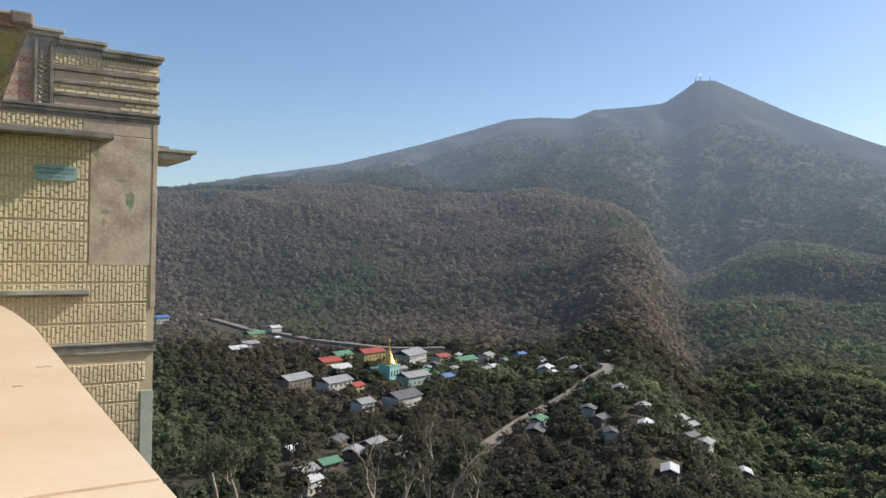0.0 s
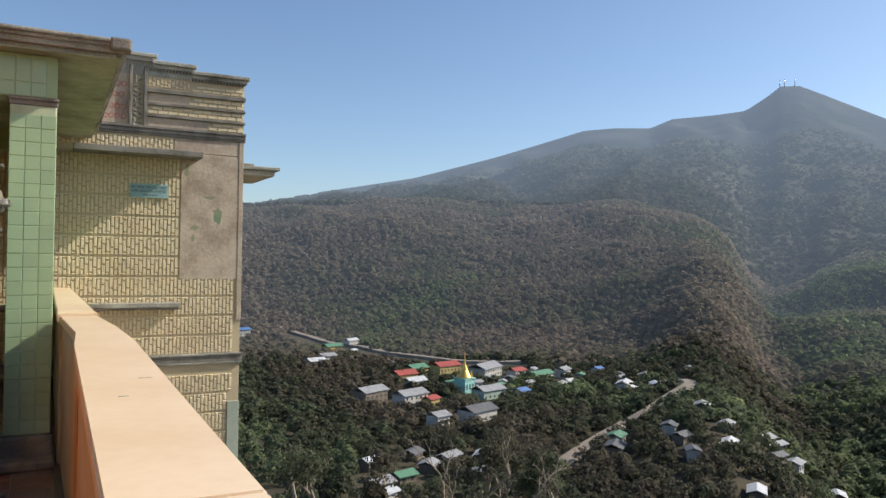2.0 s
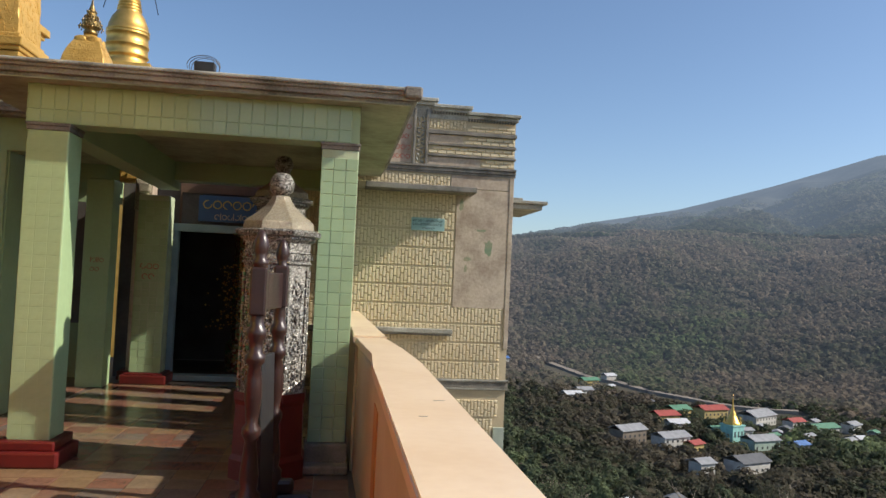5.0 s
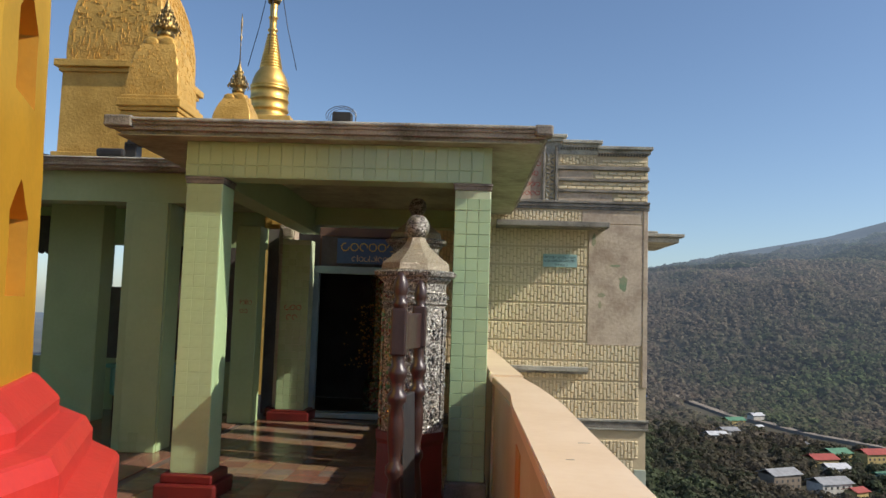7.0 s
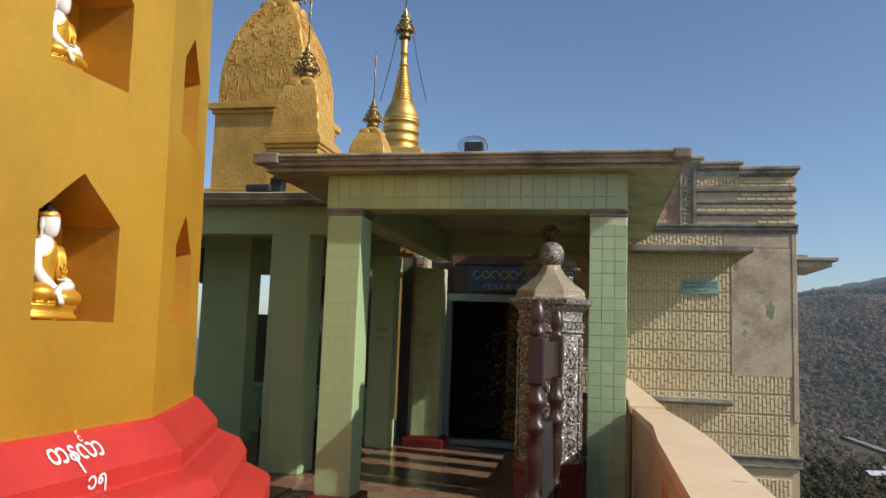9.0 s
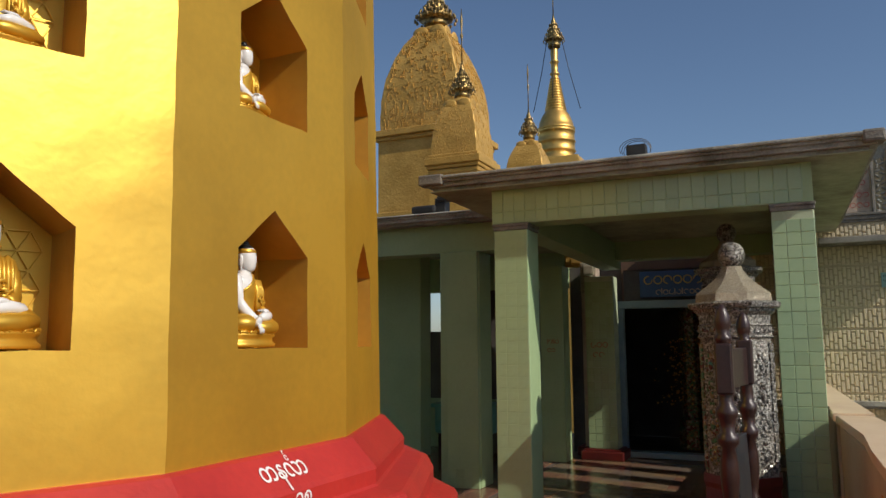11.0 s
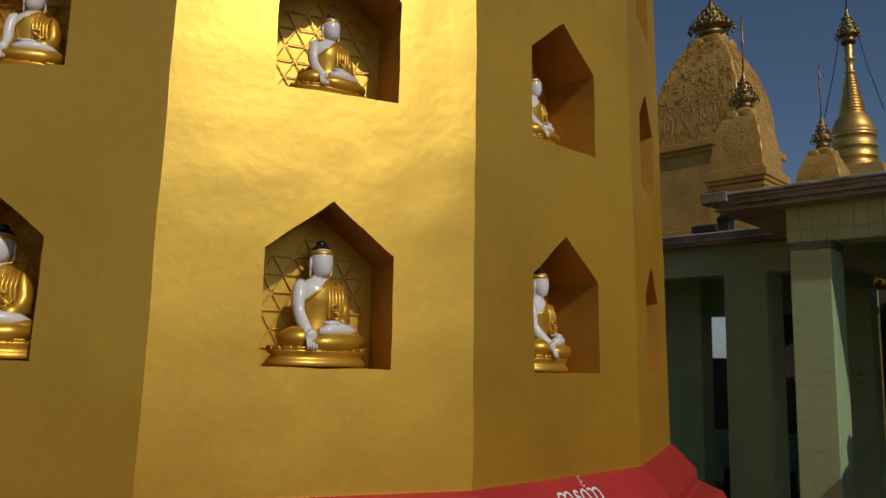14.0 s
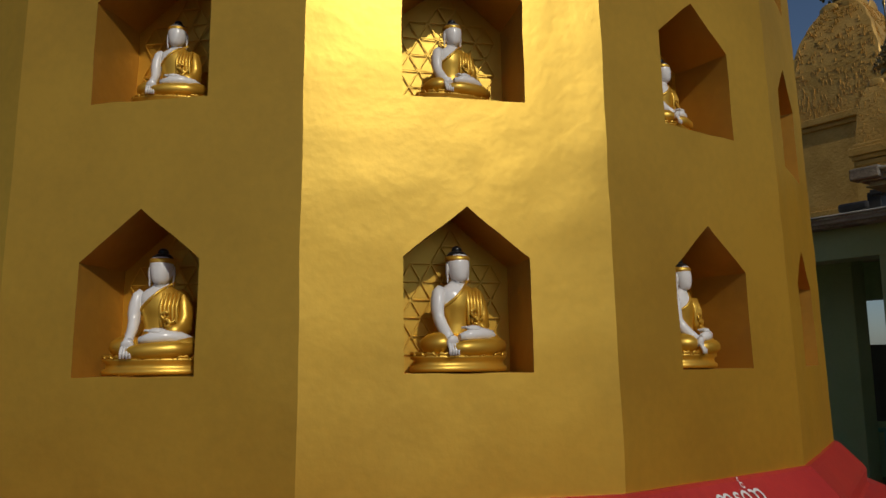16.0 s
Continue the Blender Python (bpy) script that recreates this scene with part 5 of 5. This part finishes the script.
def statue_mesh():
    W, G, K = 0, 1, 2
    bm = bmesh.new()
    oval(bm, [(0.112, 0.188, 0.0, 0), (0.115, 0.19, 0.014, 0), (0.104, 0.178, 0.021, 0), (0.101, 0.174, 0.036, 0), (0.112, 0.188, 0.046, 0), (0.112, 0.188, 0.054, 0), (0.09, 0.16, 0.064, 0)], G, 36)
    for i in range(20):
        a = 2 * math.pi * i / 20
        at, side = (0.108 * math.cos(a), 0.182 * math.sin(a)), (-0.108 * math.sin(a), 0.182 * math.cos(a))
        tube(bm, [(at[0] + side[0] * k * 0.13, at[1] + side[1] * k * 0.13, 0.05 + h) for k, h in ((-1, 0.002), (-0.5, 0.013), (0, 0.009), (0.5, 0.013), (1, 0.002))], [0.005, 0.007, 0.006, 0.007, 0.005], G, 6)
    # crossed legs under the robe
    blob(bm, (-0.005, 0, 0.095), (0.092, 0.15, 0.042), G, seg=24)
    for s in (-1, 1):
        blob(bm, (0.03, 0.103 * s, 0.096), (0.066, 0.056, 0.041), G, (0, 0, -22 * s), 18)
    tube(bm, [(0.06, 0.14, 0.088), (0.092, 0.07, 0.084), (0.104, -0.02, 0.08), (0.09, -0.09, 0.078)], [0.024, 0.03, 0.028, 0.018], G, 14)
    tube(bm, [(0.085, -0.045, 0.118), (0.088, 0.0, 0.126), (0.08, 0.05, 0.131), (0.06, 0.1, 0.128), (0.035, 0.13, 0.118)], [0.012, 0.021, 0.022, 0.02, 0.012], W, 14)
    # torso, the robe's edge running from the neck to below the bare arm
    before = set(bm.faces)
    prof = [(0.062, 0.078, 0.09, -0.018), (0.056, 0.07, 0.13, -0.017), (0.053, 0.068, 0.165, -0.016), (0.054, 0.073, 0.2, -0.014), (0.057, 0.082, 0.235, -0.012), (0.055, 0.089, 0.265, -0.012), (0.047, 0.086, 0.287, -0.012), (0.036, 0.062, 0.301, -0.011), (0.027, 0.036, 0.311, -0.009), (0.025, 0.028, 0.322, -0.007)]
    zs = [0.09 + 0.232 * i / 26 for i in range(27)]
    oval(bm, [tuple(float(np.interp(z, [p[2] for p in prof], [p[k] for p in prof])) if k != 2 else z for k in range(4)) for z in zs], G, 40)
    for f in set(bm.faces) - before:
        c = f.calc_center_median()
        if c.z > 0.232 + (c.y + 0.07) * 0.82:
            f.material_index = W
    hem = []
    for i in range(12):
        y = -0.075 + 0.125 * i / 11
        z = 0.232 + (y + 0.07) * 0.82
        a, b, fwd = (float(np.interp(z, [p[2] for p in prof], [p[k] for p in prof])) for k in (0, 1, 3))
        hem.append((fwd + a * math.sqrt(max(0.02, 1 - (y / b) ** 2)), y, z))
    tube(bm, hem, [0.006] * 12, G, 8)
    # bare arm reaching down over the knee
    tube(bm, [(-0.012, -0.07, 0.288), (-0.008, -0.09, 0.272), (-0.002, -0.099, 0.245), (0.003, -0.103, 0.215), (0.01, -0.1, 0.185), (0.034, -0.094, 0.155), (0.062, -0.087, 0.13), (0.084, -0.081, 0.112)], [0.022, 0.029, 0.029, 0.027, 0.024, 0.021, 0.018, 0.016], W, 16)
    blob(bm, (0.096, -0.079, 0.1), (0.013, 0.023, 0.024), W, (0, 20, 0), 12)
    for j in range(4):
        tube(bm, [(0.102, -0.095 + j * 0.0105, 0.094), (0.112, -0.096 + j * 0.0105, 0.072), (0.113, -0.096 + j * 0.0105, 0.055)], [0.0062, 0.0055, 0.004], W, 8)
    # draped arm, its hand in the lap
    tube(bm, [(-0.012, 0.068, 0.286), (-0.008, 0.09, 0.268), (0.0, 0.1, 0.235), (0.006, 0.104, 0.2), (0.014, 0.1, 0.168), (0.04, 0.078, 0.15), (0.066, 0.05, 0.145)], [0.024, 0.032, 0.033, 0.034, 0.034, 0.027, 0.02], G, 16)
    blob(bm, (0.08, 0.018, 0.148), (0.022, 0.036, 0.013), W, (0, 0, 12), 14)
    for j in range(4):
        tube(bm, [(0.09 - j * 0.007, 0.0, 0.15), (0.092 - j * 0.007, -0.03, 0.152)], [0.005, 0.0038], W, 6)
    # folds and the knot of the shoulder cloth
    for j in range(5):
        y = 0.016 + j * 0.016
        tube(bm, [(-0.005, y + 0.012, 0.304 - j * 0.005), (0.03, y + 0.006, 0.28), (0.046, y, 0.235), (0.044, y + 0.002, 0.185), (0.042, y + 0.006, 0.15)], [0.006, 0.009, 0.009, 0.008, 0.005], G, 8)
    for cy, cz, turn in ((0.038, 0.205, 0.3), (0.062, 0.19, 2.2), (0.046, 0.178, 4.0)):
        tube(bm, [(0.056, cy + 0.016 * math.cos(turn + k * 0.8), cz + 0.012 * math.sin(turn + k * 0.8)) for k in range(7)], [0.004, 0.006, 0.007, 0.007, 0.007, 0.006, 0.004], G, 8)
    # head
    tube(bm, [(-0.007, 0, 0.3), (-0.005, 0, 0.318), (-0.003, 0, 0.34)], [0.03, 0.026, 0.026], W, 16)
    oval(bm, [(0.012, 0.013, 0.318, 0.014), (0.026, 0.025, 0.325, 0.010), (0.035, 0.033, 0.338, 0.006), (0.041, 0.039, 0.357, 0.003), (0.043, 0.0415, 0.378, 0.001), (0.042, 0.0415, 0.398, -0.001), (0.037, 0.036, 0.415, -0.003), (0.02, 0.02, 0.428, -0.004)], W, 28)
    for s in (-1, 1):
        blob(bm, (-0.004, 0.043 * s, 0.362), (0.01, 0.005, 0.026), W, seg=10)
        blob(bm, (-0.003, 0.042 * s, 0.334), (0.005, 0.004, 0.022), W, seg=8)
    blob(bm, (-0.007, 0, 0.402), (0.0425, 0.0425, 0.034), K, seg=20)
    blob(bm, (-0.008, 0, 0.437), (0.019, 0.019, 0.016), K, seg=12)
    oval(bm, [(0.0425, 0.0425, 0.393, -0.002), (0.0452, 0.0447, 0.4, -0.003), (0.0447, 0.0443, 0.407, -0.004), (0.042, 0.042, 0.412, -0.005)], G, 24)
    for v in bm.verts:
        v.co.y *= 1 - 0.15 * smooth01((v.co.z - 0.1) / 0.08) * (1 - smooth01((v.co.z - 0.29) / 0.03))
    return bm


first = None
STATUE_LABEL = "white and gold painted seated statue in a wall niche"
for k, nz in [s for s in SEEN_NICHES if s[0] not in (3, 4)]:
    turned = pose(0, 0, 0, 0, 0, 16)
    m = face_pose(k, nz + 0.006, 0.16) @ turned
    if nz > NICHE_Z[0]:
        m = face_pose(k, nz + 0.006, 0.178) @ turned @ Matrix.Diagonal((0.83, 0.83, 0.83, 1))
    if first is None:
        first = tagged(part("statue", statue_mesh(), [M_white, M_gold, M_black]), STATUE_LABEL, "statue", "statues in the stupa niches")
        first.matrix_world = m
    else:
        copy_thing(first, m)


# ---- gilded spires behind the pavilion ----
def hti(parent, x, y, z0, h, r, rod):
    """The pierced metal umbrella crown: tapering rings, little bells and a rod."""
    u = part("umbrella_crown", lathe([(r * 0.62, z0), (r * 0.7, z0 + h * 0.08), (r * 0.55, z0 + h * 0.16), (r * 0.9, z0 + h * 0.2), (r, z0 + h * 0.24), (r * 0.72, z0 + h * 0.36), (r * 0.78, z0 + h * 0.38), (r * 0.5, z0 + h * 0.52), (r * 0.54, z0 + h * 0.54), (r * 0.3, z0 + h * 0.7), (r * 0.32, z0 + h * 0.72), (r * 0.12, z0 + h * 0.9), (r * 0.08, z0 + h)], 16, x, y), M_hti, parent, "tarnished gilt umbrella crown")
    bm = bmesh.new()
    for j, (rr, zz) in enumerate(((1.12, 0.2), (1.0, 0.3), (0.84, 0.4), (0.64, 0.52), (0.44, 0.66))):
        n = 16
        for i in range(n):
            a = 2 * math.pi * (i + 0.5 * (j % 2)) / n
            blob(bm, (x + r * rr * math.cos(a), y + r * rr * math.sin(a), z0 + h * zz + random.uniform(-0.02, 0.02) * h), (r * 0.075, r * 0.075, r * 0.13), 0, seg=6)
    part("bell_fringe", bm, M_hti, u)["kind"] = "stuff"
    part("rod", lathe([(r * 0.07, z0 + h * 0.95), (r * 0.05, z0 + h + rod * 0.4), (r * 0.14, z0 + h + rod * 0.5), (r * 0.05, z0 + h + rod * 0.55), (r * 0.12, z0 + h + rod * 0.75), (r * 0.03, z0 + h + rod)], 8, x, y), M_hti, u)
    return u


def square(h, z, x, y):
    return [(x - h, y - h, z), (x + h, y - h, z), (x + h, y + h, z), (x - h, y + h, z)]


def curved_spire(x, y, steps, ledges, z_base, half_base, label, relief, crown):
    t = tagged(new("gilded_spire"), label, "spire", "gilded spires behind the pavilion")
    part("plinth", rings(bmesh.new(), [square(half_base, z_base, x, y), square(half_base, ledges[0][0], x, y)]), M_gold_leaf, t)
    for z0, z1, h in ledges:
        part("ledge", box(x - h, x + h, y - h, y + h, z0, z1, 0.012), M_gold_leaf, t)
    zs, hs = [s[0] for s in steps], [s[1] for s in steps]
    fine = [zs[0] + (zs[-1] - zs[0]) * i / 14 for i in range(15)]
    bm = rings(bmesh.new(), [square(float(np.interp(z, zs, hs)), z, x, y) for z in fine])
    bmesh.ops.bevel(bm, geom=[e for e in bm.edges if abs((e.verts[0].co - e.verts[1].co).normalized().z) > 0.4], offset=hs[0] * 0.03, segments=1, affect="EDGES")
    body = part("body", bm, M_gold_leaf, t)
    rnd, bm = random.Random(int(relief * 100)), bmesh.new()
    for i in range(int(relief)):
        z = rnd.uniform(zs[0], zs[-1] - 0.05)
        h = float(np.interp(z, zs, hs))
        tilt = (float(np.interp(z + 0.05, zs, hs)) - h) / 0.05
        u = rnd.uniform(-0.92, 0.92) * h
        long_way = rnd.random() < 0.6
        a, b = (0.010, 0.10) if long_way else (0.055, 0.010)
        k = hs[0] * 1.4
        for flip in (0, 1):
            m = (pose(x + u, y - h, z, math.degrees(math.atan(-tilt)), rnd.uniform(-14, 14), 0) if flip == 0 else pose(x + h, y + u, z, 0, math.degrees(math.atan(tilt)), 0) @ pose(0, 0, 0, 0, 0, 90))
            bmesh.ops.create_cube(bm, size=1, matrix=m @ Matrix.Diagonal((a * k, 0.014 * k, b * k, 1)))
    part("relief", bm, M_gold_leaf, body, "raised stucco ornament")["kind"] = "stuff"
    h = hs[-1]
    bm = bmesh.new()
    zp = zs[-1] - h * 0.22
    hp = float(np.interp(zp, zs, hs))
    for sx, sy in ((0, -1), (1, 0), (0, 1), (-1, 0)):
        for off in (-0.52, 0.52):
            blob(bm, (x + sx * hp + (off * hp if sx == 0 else 0), y + sy * hp + (off * hp if sy == 0 else 0), zp), (hp * (0.5 if sx == 0 else 0.09), hp * (0.5 if sy == 0 else 0.09), h * 0.42), 0, seg=12)
    part("petal_collar", bm, M_gold_leaf, t)
    part("neck", lathe([(h * 1.1, zs[-1] - 0.02), (h * 0.9, zs[-1] + h * 0.3), (h * 0.55, zs[-1] + h * 0.4), (h * 0.6, zs[-1] + h * 0.75)], 16, x, y), M_gold_leaf, t)
    hti(t, x, y, zs[-1] + h * 0.5, *crown)
    return t


curved_spire(-5.15, 10.45, ((4.95, 0.66), (5.35, 0.66), (5.65, 0.635), (6.0, 0.56), (6.3, 0.45), (6.52, 0.34), (6.68, 0.24)), ((4.8, 4.86, 0.72), (4.86, 4.96, 0.77), (3.6, 3.68, 0.74)), 3.25, 0.68, "large gilded curved spire covered in stucco relief", 420, (0.62, 0.3, 0.5))
curved_spire(-4.12, 9.05, ((4.19, 0.325), (4.42, 0.32), (4.65, 0.285), (4.82, 0.24), (4.95, 0.175)), ((3.93, 3.99, 0.36), (4.0, 4.05, 0.375), (4.05, 4.15, 0.4), (4.15, 4.2, 0.36)), 3.25, 0.345, "small gilded curved spire with a pierced metal crown", 130, (0.52, 0.16, 0.78))
curved_spire(-4.27, 12.55, ((4.5, 0.35), (4.85, 0.325), (5.05, 0.27), (5.26, 0.165)), ((4.3, 4.42, 0.41), (4.42, 4.5, 0.38)), 3.25, 0.35, "far gilded curved spire with a tall rod", 60, (0.58, 0.16, 0.85))
bell = tagged(new("round_spire"), "tall round gilded spire with rings and an umbrella crown", "spire")
BX, BY = -6.34, 22.0
part("plinth", rings(bmesh.new(), [square(1.4, -9, BX, BY), square(1.4, 6.3, BX, BY), square(1.0, 6.7, BX, BY), square(0.85, 7.2, BX, BY)]), M_gold_leaf, bell)
prof = [(0.72, 7.15), (0.74, 7.3), (0.5, 7.4), (0.56, 7.5), (0.6, 7.55), (0.56, 7.6), (0.56, 7.8), (0.585, 7.82), (0.585, 7.86), (0.56, 7.88), (0.555, 8.12), (0.58, 8.14), (0.58, 8.18), (0.555, 8.2), (0.58, 8.22), (0.58, 8.28), (0.55, 8.3), (0.52, 8.45), (0.44, 8.65), (0.34, 8.8)]
for i in range(12):
    z, r = 8.85 + i * 0.09, 0.31 - i * 0.0165
    prof += [(r, z), (r + 0.028, z + 0.02), (r + 0.028, z + 0.045), (r - 0.004, z + 0.065)]
prof += [(0.10, 9.98), (0.15, 10.02), (0.15, 10.06), (0.10, 10.1), (0.115, 10.4), (0.15, 10.43), (0.1, 10.5), (0.12, 10.75), (0.1, 10.95)]
part("bell", lathe(prof, 28, BX, BY), M_gold_metal, bell)
hti(bell, BX, BY, 10.9, 1.1, 0.29, 1.3)
for k in range(3):
    a = radians(40 + 120 * k)
    bm = bmesh.new()
    tube(bm, [(BX + 0.28 * math.cos(a), BY + 0.28 * math.sin(a), 11.15), (BX + 0.5 * math.cos(a), BY + 0.5 * math.sin(a), 10.2), (BX + 0.85 * math.cos(a), BY + 0.85 * math.sin(a), 9.0)], [0.012, 0.012, 0.012], 0, 5)
    part("stay_wire", bm, M_lampblack, bell)

# ---- lamps on the roofs ----
flood = tagged(new("floodlight"), "grey floodlight with a wire guard on the pavilion roof", "lamp")
part("pole", lathe([(0.025, 3.234), (0.02, 3.74)], 8, -1.62, 8.0), M_steel, flood)
part("housing", box(-1.73, -1.51, 7.93, 8.02, 3.72, 3.83, 0.015), M_lampblack, flood)
part("lens", box(-1.72, -1.52, 7.918, 7.93, 3.715, 3.835, 0.004), M_lampblack, flood)
bm = bmesh.new()
for j in range(3):
    pts = [(-1.62 + (0.17 - 0.012 * j) * math.cos(math.pi * (i - 1) / 8), 7.88 + 0.06 * j, 3.78 + 0.11 * math.sin(math.pi * (i - 1) / 8)) for i in range(11)]
    tube(bm, pts, [0.004] * 11, 0, 5)
part("guard", bm, M_steel, flood)
lamp2 = tagged(new("spotlight"), "black cylindrical spotlight on the roof edge", "lamp")
part("body", box(-4.32, -4.0, 7.86, 8.0, 3.262, 3.36, 0.03), M_lampblack, lamp2)
part("bracket", box(-4.02, -3.88, 7.9, 8.05, 3.249, 3.44, 0.01), M_lampblack, lamp2)
part("hood", box(-3.98, -3.74, 7.88, 8.02, 3.4, 3.46, 0.01), M_lampblack, lamp2)
cable = bmesh.new()
tube(cable, [(-9, 8.3, 3.9), (-7, 8.3, 3.62), (-5.6, 8.25, 3.42), (-4.9, 8.2, 3.3), (-4.4, 8.0, 3.262)], [0.012] * 5, 0, 5)
tagged(part("cable", cable, M_lampblack), "black cable sagging to the roof lamp", "cable")

# ---- glazed tiles and floor tiles ----
def tile_mesh(name, w, h, t, mat):
    bm = bmesh.new()
    e = 0.003
    lo = [bm.verts.new(p) for p in ((0, 0, 0), (w, 0, 0), (w, 0, h), (0, 0, h))]
    hi = [bm.verts.new(p) for p in ((e, -t, e), (w - e, -t, e), (w - e, -t, h - e), (e, -t, h - e))]
    bm.faces.new(hi)
    for i in range(4):
        bm.faces.new((lo[i], lo[(i + 1) % 4], hi[(i + 1) % 4], hi[i]))
    ob = part(name, bm, mat)
    me = ob.data
    bpy.data.objects.remove(ob)
    return me


TP = 0.1033
glazed = tile_mesh("tile", TP - 0.003, TP - 0.003, 0.0035, M_tile)


tall = tile_mesh("tile", TP - 0.003, 0.205, 0.0035, M_tile)
close_set = tile_mesh("tile", TP - 0.001, TP - 0.001, 0.0007, M_green)


def lay(parent, x0, z0, cols, rows, y, turn=0.0, skip=0.0, mesh=glazed):
    rnd = random.Random(cols * 31 + rows)
    for j in range(rows):
        for i in range(cols):
            if rnd.random() < skip:
                continue
            ob = new("tile", mesh)
            ob.parent = parent
            if turn:
                ob.matrix_world = pose(x0, y - i * TP, z0 + j * TP, 0, 0, turn)
            else:
                ob.matrix_world = pose(x0 + i * TP + 0.002, y + rnd.uniform(-0.0008, 0.0008), z0 + j * TP, rnd.uniform(-0.3, 0.3), 0, rnd.uniform(-0.3, 0.3))


lay(p1, -0.31, 0.275, 3, 23, 6.2095)
lay(pav, -2.655, 2.785, 25, 1, 6.2115)
lay(pav, -2.655, 2.785 + TP, 25, 1, 6.2115, mesh=tall)
lay(pA, -2.64, 0.27, 3, 23, 6.1995, mesh=close_set)
lay(pC, -2.9, 0.21, 4, 23, 10.7195)
lay(pB, -3.92, 0.06, 3, 2, 8.0195)
TF = 0.27
bm = box(0, TF - 0.006, 0, TF - 0.006, 0, 0.012)
fl = part("floor_tile", bm, M_floortile)
fl_me = fl.data
bpy.data.objects.remove(fl)
for j in range(24):
    for i in range(12):
        ob = new("floor_tile", fl_me)
        ob.parent = floor
        ob.matrix_world = pose(-3.2 + i * TF, 4.25 + j * TF, FLOOR - 0.0119 + random.uniform(0, 0.001))
rest = bmesh.new()
for j in range(26):
    for i in range(20):
        x, y = -8.7 + i * TF, 4.25 + j * TF
        if x > -3.3 or (x - CX) ** 2 + (y - CY) ** 2 < 3.2 ** 2:
            continue
        add_box(rest, x, x + TF - 0.006, y, y + TF - 0.006, FLOOR - 0.0119, FLOOR)
ob = part("floor_tiles", rest, M_floortile, floor)
ob["kind"] = "stuff"
